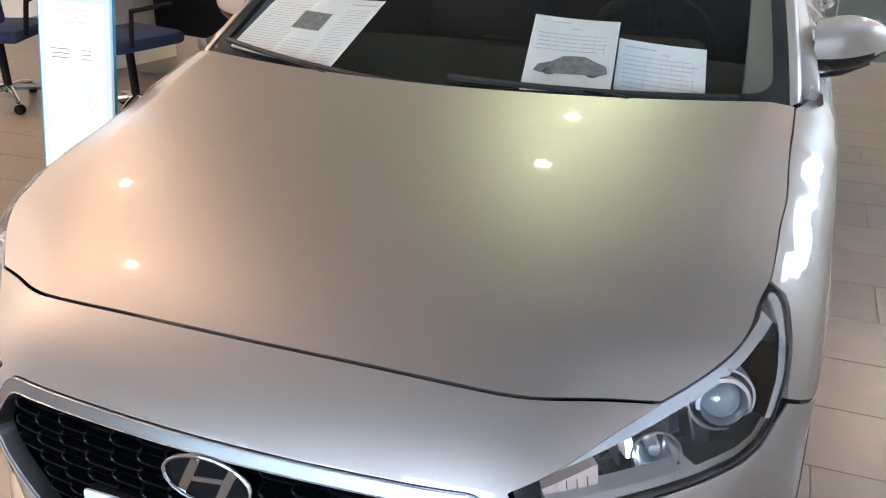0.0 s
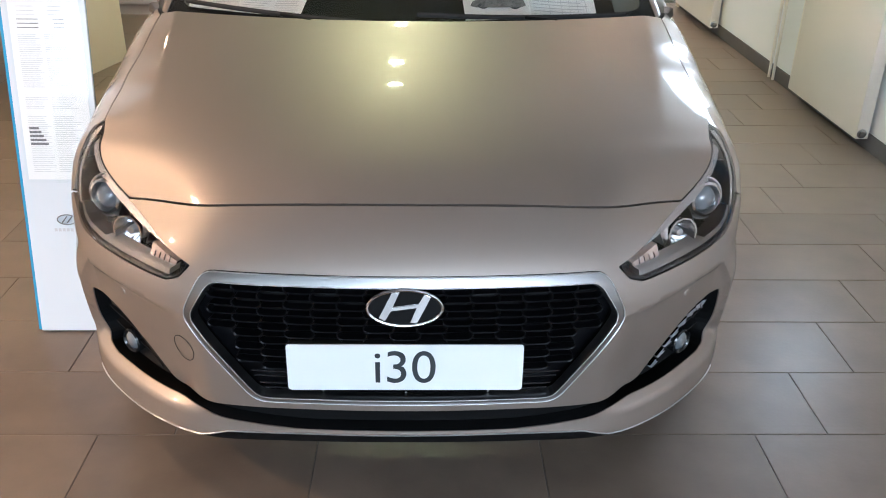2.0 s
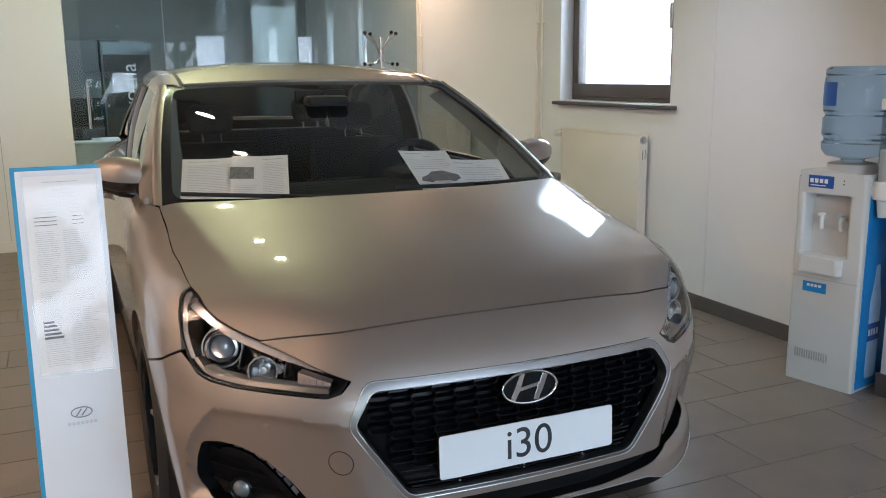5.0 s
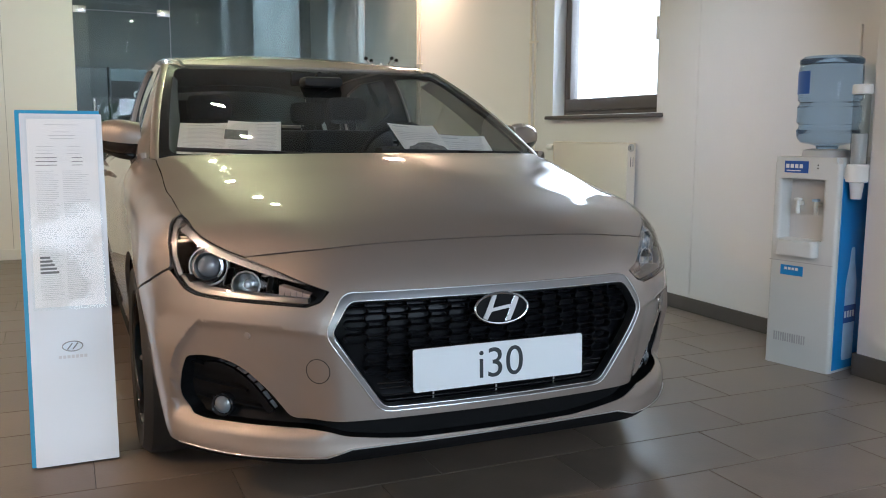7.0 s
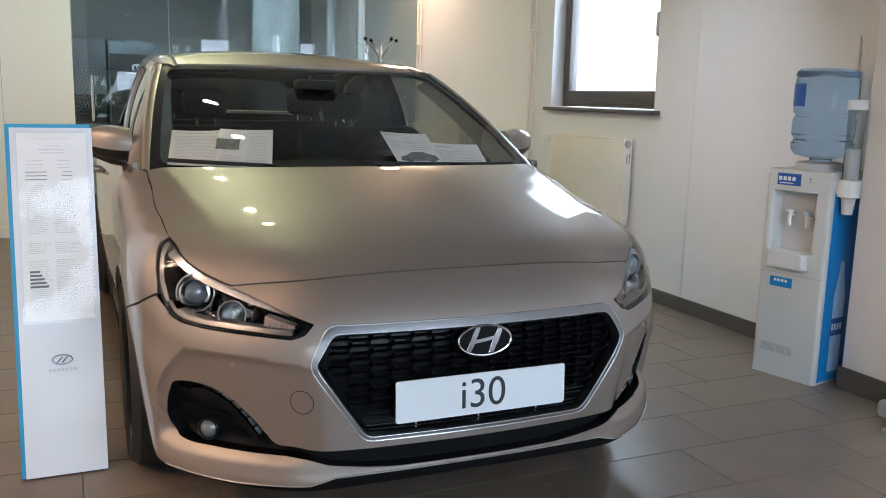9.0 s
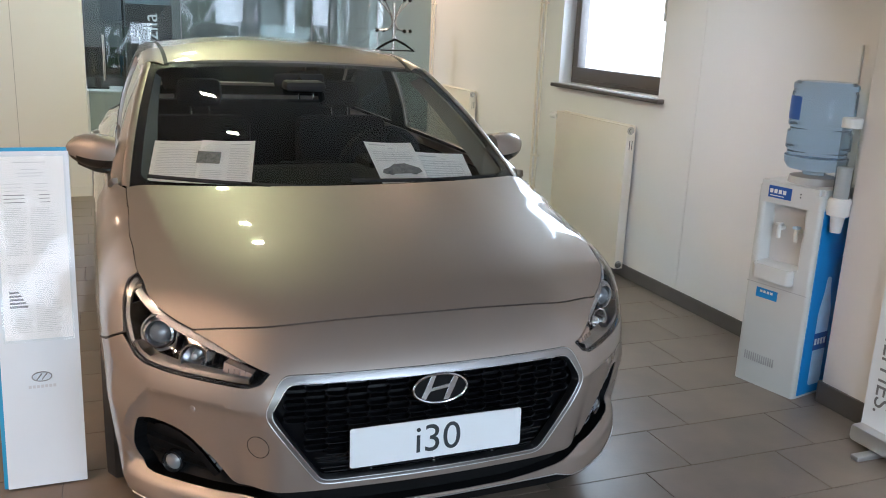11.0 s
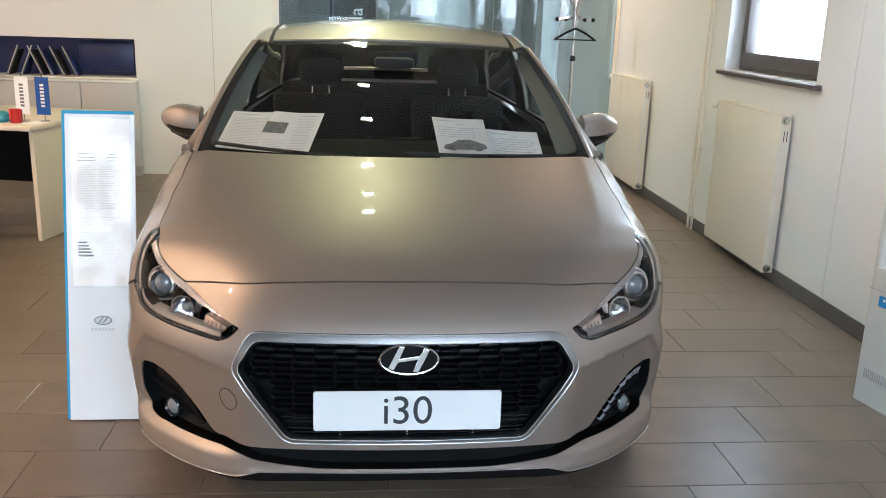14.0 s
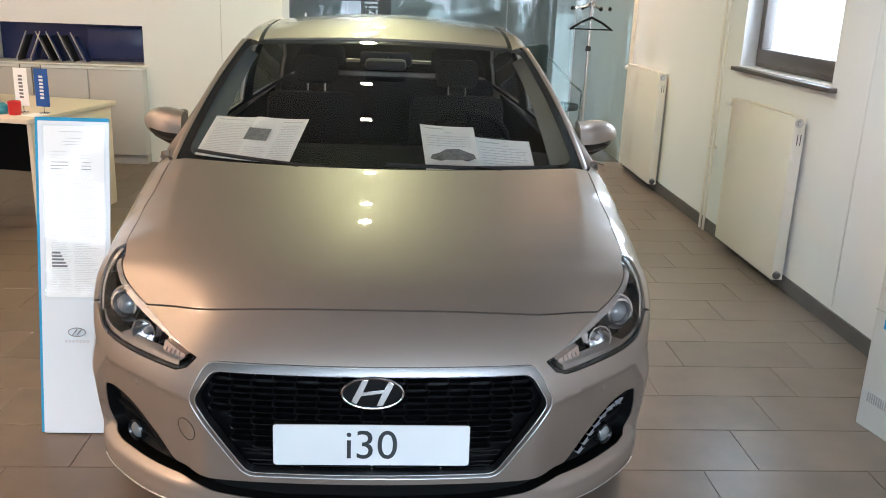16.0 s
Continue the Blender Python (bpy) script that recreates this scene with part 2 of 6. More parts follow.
def turned(profile, m=None, n=32, bm=None):
    """A body of revolution about z from (radius, z) pairs, closed where the radius is 0."""
    bm = bm or bmesh.new()
    rings = []
    for r, z in profile:
        if r < 1e-5:
            rings.append([bm.verts.new((0, 0, z))])
        else:
            rings.append([bm.verts.new((r * math.cos(2 * math.pi * k / n), r * math.sin(2 * math.pi * k / n), z)) for k in range(n)])
    for a, b in zip(rings, rings[1:]):
        for k in range(n):
            p, q = a[k % len(a)], a[(k + 1) % len(a)]
            r, s = b[(k + 1) % len(b)], b[k % len(b)]
            some = list(dict.fromkeys((p, q, r, s)))
            if len(some) > 2:
                bm.faces.new(some)
    if m is not None:
        for ring in rings:
            for v in ring:
                v.co = m @ v.co
    return bm


def tube(points, radius, n=10, bm=None, closed=False):
    """A round bar along points; radius is one number or one for each point."""
    bm = bm or bmesh.new()
    pts = [Vector(p) for p in points]
    radii = radius if isinstance(radius, (list, tuple)) else [radius] * len(pts)
    rings, side = [], None
    for i, p in enumerate(pts):
        if closed:
            d = (pts[(i + 1) % len(pts)] - pts[i - 1]).normalized()
        else:
            d = (pts[min(i + 1, len(pts) - 1)] - pts[max(i - 1, 0)]).normalized()
        if side is None:
            side = d.orthogonal().normalized()
        side = (side - d * side.dot(d)).normalized()
        up = d.cross(side)
        rings.append([bm.verts.new(p + radii[i] * (math.cos(2 * math.pi * k / n) * side + math.sin(2 * math.pi * k / n) * up)) for k in range(n)])
    pairs = list(zip(rings, rings[1:])) + ([(rings[-1], rings[0])] if closed else [])
    for a, b in pairs:
        for k in range(n):
            bm.faces.new((a[k], a[(k + 1) % n], b[(k + 1) % n], b[k]))
    if not closed:
        bm.faces.new(rings[0][::-1]), bm.faces.new(rings[-1])
    return bm


def prism(outline, depth, m=None, bm=None, bevel=0.0):
    """A flat outline in x and y raised by depth along z, then placed by m."""
    bm = bm or bmesh.new()
    low = [bm.verts.new((x, y, 0)) for x, y in outline]
    high = [bm.verts.new((x, y, depth)) for x, y in outline]
    n = len(outline)
    top = bm.faces.new(high)
    bm.faces.new(low[::-1])
    for k in range(n):
        bm.faces.new((low[k], low[(k + 1) % n], high[(k + 1) % n], high[k]))
    made = low + high
    if bevel:
        out = bmesh.ops.bevel(bm, geom=list(top.edges), offset=bevel, segments=2, affect="EDGES")
        made = [v for v in made if v.is_valid] + [v for f in out["faces"] for v in f.verts]
        made = list(dict.fromkeys(made))
    if m is not None:
        for v in made:
            v.co = m @ v.co
    return bm


def lettering(text, size, m, name, mat, parent, label="", depth=0.0008, align="CENTER", fit=None):
    """Raised flat letters in Blender's own font."""
    curve = bpy.data.curves.new(name, "FONT")
    curve.body, curve.size, curve.align_x, curve.align_y, curve.extrude = text, size, align, "CENTER", depth
    ob = bpy.data.objects.new(name, curve)
    scene.collection.objects.link(ob)
    mesh = bpy.data.meshes.new_from_object(ob.evaluated_get(bpy.context.evaluated_depsgraph_get()))
    bpy.data.objects.remove(ob)
    mesh.materials.clear()
    mesh.materials.append(mat)
    if fit:
        co = np.array([v.co for v in mesh.vertices])
        lo, hi = co.min(axis=0), co.max(axis=0)
        mesh.transform(Matrix.Diagonal((fit[0] / (hi[0] - lo[0]), fit[1] / (hi[1] - lo[1]), 1, 1)) @ Matrix.Translation((-(lo[0] + hi[0]) / 2, -(lo[1] + hi[1]) / 2, 0)))
    mesh.transform(m)
    return link(name, mesh, parent, label)


def inside(p, poly):
    x, y = p
    hit = False
    for (x0, y0), (x1, y1) in zip(poly, poly[1:] + poly[:1]):
        if (y0 > y) != (y1 > y) and x < (x1 - x0) * (y - y0) / (y1 - y0) + x0:
            hit = not hit
    return hit


def refine(poly, step):
    out = []
    for (x0, y0), (x1, y1) in zip(poly, poly[1:] + poly[:1]):
        n = max(1, math.ceil(math.hypot(x1 - x0, y1 - y0) / step))
        out += [(x0 + (x1 - x0) * k / n, y0 + (y1 - y0) * k / n) for k in range(n)]
    return out


def rounded(poly, r, n=4):
    """The outline with its corners rounded."""
    out = []
    for i, p in enumerate(poly):
        a, b, c = Vector(poly[i - 1]), Vector(p), Vector(poly[(i + 1) % len(poly)])
        u, v = a - b, c - b
        k = min(r, 0.45 * u.length, 0.45 * v.length)
        p0, p1 = b + u.normalized() * k, b + v.normalized() * k
        for j in range(n + 1):
            t = j / n
            q = (1 - t) ** 2 * p0 + 2 * t * (1 - t) * b + t * t * p1
            out.append((q.x, q.y))
    return out


def mirrored(poly):
    return [(-x, y) for x, y in reversed(poly)]


def inset(poly, d):
    """The outline drawn in by d."""
    turn = sum(x0 * y1 - x1 * y0 for (x0, y0), (x1, y1) in zip(poly, poly[1:] + poly[:1]))
    out = []
    for i, p in enumerate(poly):
        a, b, c = Vector(poly[i - 1]), Vector(p), Vector(poly[(i + 1) % len(poly)])
        u, v = (b - a).normalized(), (c - b).normalized()
        n0, n1 = Vector((-u.y, u.x)), Vector((-v.y, v.x))
        n = (n0 + n1).normalized()
        q = b + n * (d if turn > 0 else -d) / max(n.dot(n0), 0.5)
        out.append((q.x, q.y))
    return out


def patch(name, outline, holes, fn, step, mat, parent, rim=0.012, label="", flip=False, wall=None, lines=()):
    """A smooth sheet: an outline with holes in the plane (u, v), carried into space by fn, with its edges turned in by rim,
    or joined by a wall to the same edge as another sheet carries it; lines are creases that the mesh keeps to."""
    from mathutils.geometry import delaunay_2d_cdt
    loops = [refine(outline, step)] + [refine(h, step) for h in holes]
    verts, edges = [], []
    for loop in loops:
        base = len(verts)
        verts += loop
        edges += [(base + k, base + (k + 1) % len(loop)) for k in range(len(loop))]
    for line in lines:
        base = len(verts)
        verts += line
        edges += [(base + k, base + k + 1) for k in range(len(line) - 1)]
    edge_points = np.array(verts)
    us, vs = [p[0] for p in outline], [p[1] for p in outline]
    for u in np.arange(min(us) + step / 2, max(us), step):
        for v in np.arange(min(vs) + step / 2, max(vs), step):
            if inside((u, v), outline) and not any(inside((u, v), h) for h in holes):
                if np.hypot(*(edge_points - (u, v)).T).min() > 0.45 * step:
                    verts.append((u, v))
    co, _, tris, *_ = delaunay_2d_cdt([Vector(p) for p in verts], edges, [], 0, 1e-6)
    faces = []
    for f in tris:
        c = (sum(co[i].x for i in f) / 3, sum(co[i].y for i in f) / 3)
        if inside(c, loops[0]) and not any(inside(c, h) for h in loops[1:]):
            faces.append(list(f))
    e = 1e-3
    place, normal = [], []
    for q in co:
        p = Vector(fn(q.x, q.y))
        du, dv = Vector(fn(q.x + e, q.y)) - Vector(fn(q.x - e, q.y)), Vector(fn(q.x, q.y + e)) - Vector(fn(q.x, q.y - e))
        n = du.cross(dv)
        n = n.normalized() if n.length > 1e-12 else Vector((0, 0, 1))
        place.append(p), normal.append(-n if flip else n)
    if flip:
        faces = [f[::-1] for f in faces]
    count = {}
    for f in faces:
        for a, b in zip(f, f[1:] + f[:1]):
            count[(a, b)] = 1
    border = [(a, b) for a, b in count if (b, a) not in count]
    places, normals, made = list(place), list(normal), list(faces)
    if rim or wall:
        for a, b in border:
            k = len(places)
            side = (place[b] - place[a]).cross(normal[a])
            side = side.normalized() if side.length > 1e-9 else normal[a]
            if wall:
                pa, pb = Vector(wall(co[a].x, co[a].y)), Vector(wall(co[b].x, co[b].y))
                side = -side
            else:
                pa, pb = place[a] - rim * normal[a], place[b] - rim * normal[b]
            places += [place[b], place[a], pa, pb]
            normals += [side] * 4
            made.append([k, k + 1, k + 2, k + 3])
    mesh = bpy.data.meshes.new(name)
    mesh.from_pydata(places, [], made)
    mesh.materials.append(mat)
    mesh.polygons.foreach_set("use_smooth", [True] * len(mesh.polygons))
    mesh.update()
    mesh.normals_split_custom_set_from_vertices([tuple(n) for n in normals])
    return link(name, mesh, parent, label)


# ---- the room ----
def structure(name, bm, mat, label, category):
    return tagged(part(name, bm, mat, None, label, smooth=False), label, category, kind="structure")


def pieced(boxes):
    bm = bmesh.new()
    for lo, hi in boxes:
        box(bm, lo, hi)
    return bm


BACK_Y = 10.6
WIN = (2.40, 3.66, 1.19, 2.38)   # window opening: y from, y to, z from, z to
wall_east = structure("wall_east", pieced([
    ((WALL_X, FRONT_Y, 0), (WALL_X + 0.32, WIN[0], CEIL)), ((WALL_X, WIN[1], 0), (WALL_X + 0.32, BACK_Y, CEIL)),
    ((WALL_X, WIN[0], 0), (WALL_X + 0.32, WIN[1], WIN[2])), ((WALL_X, WIN[0], WIN[3]), (WALL_X + 0.32, WIN[1], CEIL))]),
    WALL_PAINT, "painted off-white side wall with a window opening", "wall")
structure("wall_pier", boxed((2.09, FRONT_Y, 0), (WALL_X - 0.002, 0.62, CEIL), 0.006), WALL_PAINT, "painted pale grey projecting wall pier", "wall")
structure("wall_west", boxed((LEFT_X - 0.2, FRONT_Y, 0), (LEFT_X, BACK_Y, CEIL), 0), WALL_PAINT, "painted off-white far side wall", "wall")
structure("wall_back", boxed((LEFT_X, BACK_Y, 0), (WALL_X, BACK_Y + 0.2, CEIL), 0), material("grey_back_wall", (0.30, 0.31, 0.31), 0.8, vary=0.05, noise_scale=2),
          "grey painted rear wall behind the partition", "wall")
# street front: wide glazed openings between posts
structure("wall_street", pieced([
    ((LEFT_X, FRONT_Y - 0.2, 0), (-3.6, FRONT_Y, CEIL)), ((1.75, FRONT_Y - 0.2, 0), (2.64, FRONT_Y, CEIL)),
    ((-3.6, FRONT_Y - 0.2, 2.65), (1.75, FRONT_Y, CEIL)), ((-3.6, FRONT_Y - 0.2, 0), (1.75, FRONT_Y, 0.25)),
    ((-2.0, FRONT_Y - 0.15, 0.25), (-1.88, FRONT_Y - 0.05, 2.65)), ((-0.3, FRONT_Y - 0.15, 0.25), (-0.18, FRONT_Y - 0.05, 2.65))]),
    WALL_PAINT, "street front wall with wide shop windows", "wall")
# ceiling out of view, darkened in colour to cut reflections and bounce
structure("ceiling", boxed((LEFT_X, FRONT_Y, CEIL), (WALL_X + 0.32, BACK_Y, CEIL + 0.15), 0), CEIL_DIMMED, "flat unseen ceiling with recessed spots, toned grey to dim its reflections", "ceiling")
structure("ground", boxed((-60, -60, -0.5), (60, 60, -0.30), 0), GROUT, "grey ground around the showroom", "ground")

# niche wall at the back with a white end
NICHE = (-3.52, -2.17, 0.86, 1.20)
for side, lo, hi in (("left", (LEFT_X, WHITE_Y, 0), (NICHE[0], GLASS_Y - 0.03, CEIL)), ("right", (NICHE[1], WHITE_Y, 0), (-0.955, GLASS_Y - 0.03, CEIL)),
                     ("below", (NICHE[0], WHITE_Y, 0), (NICHE[1], GLASS_Y - 0.03, NICHE[2])), ("above", (NICHE[0], WHITE_Y, NICHE[3]), (NICHE[1], GLASS_Y - 0.03, CEIL)),
                     ("back", (NICHE[0], WHITE_Y + 0.34, NICHE[2]), (NICHE[1], GLASS_Y - 0.03, NICHE[3]))):
    structure("wall_niche_" + side, boxed(lo, hi, 0), WHITE_PANEL, "white panelled partition wall round a dark niche", "wall")
structure("trim_niche", boxed((NICHE[0] + 0.002, WHITE_Y + 0.325, NICHE[2] + 0.002), (NICHE[1] - 0.002, WHITE_Y + 0.338, NICHE[3] - 0.002), 0), NAVY_BACK,
          "dark blue lining of the wall niche", "trim")
structure("trim_seam", boxed((-1.492, WHITE_Y - 0.003, 0.09), (-1.488, WHITE_Y + 0.001, CEIL), 0), GREY_PLASTIC, "thin joint between white wall panels", "trim")

# skirting
for nm, lo, hi in (("baseboard_east", (WALL_X - 0.012, 0.63, 0), (WALL_X, GLASS_Y - 0.03, 0.085)),
                   ("baseboard_pier", (2.078, FRONT_Y + 0.01, 0), (2.09, 0.62, 0.10)),
                   ("baseboard_pier_return", (2.078, 0.62, 0), (2.318, 0.632, 0.10)),
                   ("baseboard_niche", (-2.1, WHITE_Y - 0.012, 0), (-0.955, WHITE_Y, 0.09))):
    bm = bmesh.new()
    box(bm, lo, hi, 0.002)
    structure(nm, bm, SKIRT if "niche" not in nm else WHITE_PANEL, "dark brown tiled skirting" if "niche" not in nm else "white painted skirting", "baseboard")

# glass partition with a door
partition = thing("glass_partition", (0.7, GLASS_Y, 0), "frameless greenish glass partition with a glass door", "partition", kind="structure")
EDGES = (-0.945, -0.125, 1.09, 1.75, 2.315)
for a, b in zip(EDGES, EDGES[1:]):
    top = 2.12 if a < -0.5 else CEIL - 0.005
    pane = part("pane", boxed((a + 0.004, GLASS_Y - 0.005, 0.012), (b - 0.004, GLASS_Y + 0.005, top), 0.001), ROOM_GLASS, partition)
    pane.visible_shadow = False
pane = part("pane", boxed((-0.941, GLASS_Y - 0.005, 2.13), (-0.129, GLASS_Y + 0.005, CEIL - 0.005), 0.001), ROOM_GLASS, partition)
pane.visible_shadow = False
for x in (-0.89, -0.18):
    for z in (2.125, 0.06):
        part("patch_fitting", boxed((x - 0.055, GLASS_Y - 0.014, z - 0.03), (x + 0.055, GLASS_Y + 0.014, z + 0.03), 0.003), STEEL, partition, "brushed steel door clamp")
bm = tube([(-0.80, GLASS_Y - 0.06, 0.95), (-0.80, GLASS_Y - 0.06, 1.35)], 0.012)
for z in (1.02, 1.28):
    tube([(-0.80, GLASS_Y - 0.06, z), (-0.80, GLASS_Y - 0.004, z)], 0.008, bm=bm)
part("pull_handle", bm, STEEL, partition, "straight steel pull handle")

# window in the side wall
window = thing("window_1", (2.42, 3.03, WIN[2]), "brown-framed casement window, bright daylight behind", "window", kind="structure")
y0, y1, z0, z1 = WIN[0] + 0.003, WIN[1] - 0.003, WIN[2] + 0.003, WIN[3] - 0.003
FX = 2.42


def ring_frame(ylo, yhi, zlo, zhi, wide, x0, x1, low=0.0):
    low = low or wide
    bm = bmesh.new()
    box(bm, (x0, ylo, zlo), (x1, yhi, zlo + low), 0.004)
    box(bm, (x0, ylo, zhi - wide), (x1, yhi, zhi), 0.004)
    box(bm, (x0, ylo, zlo + low), (x1, ylo + wide, zhi - wide), 0.004)
    box(bm, (x0, yhi - wide, zlo + low), (x1, yhi, zhi - wide), 0.004)
    return bm


part("window_frame", ring_frame(y0, y1, z0, z1, 0.05, FX, FX + 0.07), FRAME_BROWN, window)
part("sash", ring_frame(y0 + 0.045, y1 - 0.045, z0 + 0.03, z1 - 0.045, 0.065, FX - 0.02, FX + 0.05, 0.085), FRAME_BROWN, window)
pane = part("pane", boxed((FX + 0.015, y0 + 0.11, z0 + 0.11), (FX + 0.022, y1 - 0.11, z1 - 0.11), 0), PANE, window)
pane.visible_shadow = False
bm = boxed((FX - 0.032, y0 + 0.062, 1.74), (FX - 0.02, y0 + 0.092, 1.82), 0.004)
box(bm, (FX - 0.06, y0 + 0.066, 1.64), (FX - 0.045, y0 + 0.088, 1.79), 0.005)
box(bm, (FX - 0.05, y0 + 0.07, 1.765), (FX - 0.03, y0 + 0.085, 1.785), 0.002)
part("window_handle", bm, WHITE_PLASTIC, window, "white window handle")
part("window_sill", boxed((2.272, 2.335, 1.160), (FX, 3.70, 1.186), 0.005), FRAME_BROWN, window, "brown stone window sill")

# distance outside: bright sky and foliage
def backdrop_material(name, strength, sky_colour, leaf, cover):
    m = bpy.data.materials.new(name)
    m.use_nodes = True
    t = m.node_tree
    t.nodes.remove(t.nodes["Principled BSDF"])
    geo, tex, ramp, em = (t.nodes.new(n) for n in ("ShaderNodeNewGeometry", "ShaderNodeTexNoise", "ShaderNodeValToRGB", "ShaderNodeEmission"))
    tex.inputs["Scale"].default_value, tex.inputs["Detail"].default_value = 0.9, 9
    t.links.new(geo.outputs["Position"], tex.inputs["Vector"])
    ramp.color_ramp.elements[0].position, ramp.color_ramp.elements[0].color = cover - 0.03, (*leaf, 1)
    ramp.color_ramp.elements[1].position, ramp.color_ramp.elements[1].color = cover + 0.03, (*sky_colour, 1)
    t.links.new(tex.outputs[0], ramp.inputs[0])
    t.links.new(ramp.outputs[0], em.inputs[0])
    em.inputs[1].default_value = strength
    t.links.new(em.outputs[0], t.nodes["Material Output"].inputs[0])
    return m


structure("backdrop_side", boxed((9.0, -10, -0.3), (9.05, 45, 16), 0), backdrop_material("bright_side_distance", 3.2, (1, 1, 1), (0.86, 0.88, 0.90), 0.20),
          "overexposed daylight outside the window", "backdrop")
structure("backdrop_street", boxed((-16, -15.05, -0.3), (14, -15, 8), 0), backdrop_material("street_distance", 4.0, (0.9, 0.96, 1), (0.05, 0.08, 0.045), 0.54),
          "bright sky and trees across the street", "backdrop")


# ---- the car ----
PLAN = ((0, -.012), (.2, -.006), (.4, .012), (.5, .04), (.6, .100), (.71, .197), (.805, .318), (.862, .448), (.887, .615), (.8975, .85), (.8975, 1.5),
        (.8975, 2.6), (.885, 3.4), (.85, 3.95), (.75, 4.18), (.5, 4.29), (0, 4.32))


def spline(pts, n=24):
    p = np.array(pts, float)
    d = np.r_[0, np.cumsum(np.hypot(*np.diff(p, axis=0).T))]
    m = np.zeros_like(p)
    m[1:-1] = (p[2:] - p[:-2]) / (d[2:] - d[:-2])[:, None]
    m[0], m[-1] = (1, 0), (-1, 0)
    out = []
    for i in range(len(p) - 1):
        h = d[i + 1] - d[i]
        for t in np.linspace(0, 1, n, endpoint=False):
            out.append((2 * t**3 - 3 * t * t + 1) * p[i] + (t**3 - 2 * t * t + t) * h * m[i] + (3 * t * t - 2 * t**3) * p[i + 1] + (t**3 - t * t) * h * m[i + 1])
    return np.array(out + [p[-1]])


CURVE = spline(PLAN)
ALONG = np.r_[0, np.cumsum(np.hypot(*np.diff(CURVE, axis=0).T))]


def smoothstep(a, b, x):
    t = min(max((x - a) / (b - a), 0), 1)
    return t * t * (3 - 2 * t)


def bend(z, knots, values):
    """A smooth curve through values at knots."""
    i = int(np.clip(np.searchsorted(knots, z) - 1, 0, len(knots) - 2))
    slope = np.gradient(values, knots)
    h = knots[i + 1] - knots[i]
    t = (z - knots[i]) / h
    return (2 * t**3 - 3 * t * t + 1) * values[i] + (t**3 - 2 * t * t + t) * h * slope[i] + (3 * t * t - 2 * t**3) * values[i + 1] + (t**3 - t * t) * h * slope[i + 1]


def plan_at(s):
    a, g, e = abs(s), -1 if s < 0 else 1, 0.012
    x, y = np.interp(a, ALONG, CURVE[:, 0]), np.interp(a, ALONG, CURVE[:, 1])
    x1, y1 = np.interp(a + e, ALONG, CURVE[:, 0]), np.interp(a + e, ALONG, CURVE[:, 1])
    x0, y0 = np.interp(abs(a - e), ALONG, CURVE[:, 0]) * (1 if a > e else -1), np.interp(abs(a - e), ALONG, CURVE[:, 1])
    n = math.hypot(x1 - x0, y1 - y0)
    return g * x, y, g * (y1 - y0) / n, -(x1 - x0) / n


# how far the skin lies inside the plan's outline, by height, at the nose and along the side
NOSE_Z = np.array([.10, .16, .20, .25, .32, .40, .54, .60, .645, .70, .755, .80, .86])
NOSE_D = np.array([.10, .05, .022, .02, .014, .006, 0, .010, .030, .072, .134, .20, .32])
SIDE_Z = np.array([.10, .20, .30, .45, .60, .70, .76, .80, .83, .85, .87])
SIDE_D = np.array([.10, .05, .03, .012, 0, .006, .020, .042, .072, .110, .16])


CREASE_S = np.array([.44, .51, .60, .68, .77, .865, .895, .942, .968, .982, .995])
CREASE_Z = np.array([.53, .539, .550, .556, .555, .549, .522, .467, .415, .348, .25])


def skin(s, z, deep=0.0):
    """The car's skin at s metres round from the middle of the nose, at height z, and deep metres below it."""
    x, y, nx, ny = plan_at(s)
    w = smoothstep(.62, 1.15, abs(s))
    lift = np.interp(y, (.45, .7, .9, 1.0, 1.17, 1.3), (-.04, 0, .04, .07, .11, .13)) * smoothstep(.6, .8, z)
    d = (1 - w) * bend(z + .010 * min(abs(x) / .63, 1.2) ** 2, NOSE_Z, NOSE_D) + w * bend(z - lift, SIDE_Z, SIDE_D) + deep
    a = abs(s)
    if z < .60:
        d -= .022 * math.exp(-((a - 1.02) / .14) ** 2) * smoothstep(.57, .45, z)
    # the lip flares out towards its lower edge, most at the corner
    d -= (.012 * smoothstep(.28, .58, a) * smoothstep(1.12, .98, a) + .010 * math.exp(-((a - .87) / .12) ** 2)) * smoothstep(.300, .212, z)
    if .44 < a < 1.0 and .20 < z < .57:
        # cheek sunk below a sharp crease
        drop = max(np.interp(a, CREASE_S, CREASE_Z) - z, 0)
        fade = smoothstep(.44, .58, a)
        d += fade * (.015 * (1 - math.exp(-drop / .016)) + .09 * drop) * smoothstep(.255, .300, z)
    return x - nx * d, y - ny * d, z


def sunk(deep):
    return lambda s, z: skin(s, z, deep)


def side_s(y):
    """s on the flank at a distance y behind the nose."""
    return float(np.interp(y, CURVE[:300, 1], ALONG[:300]))


car = thing("car", (0, 2.15, 0), "metallic bronze-beige compact hatchback with white model plate, parked on the tiles", "car")



def shoulder(a, crease):
    """The bonnet's fall from its middle to its side: a flat crown, then a steeper shoulder outside the crease."""
    return .52 * a * a + .48 * (max(a - crease, 0) / (1 - crease)) ** 1.06


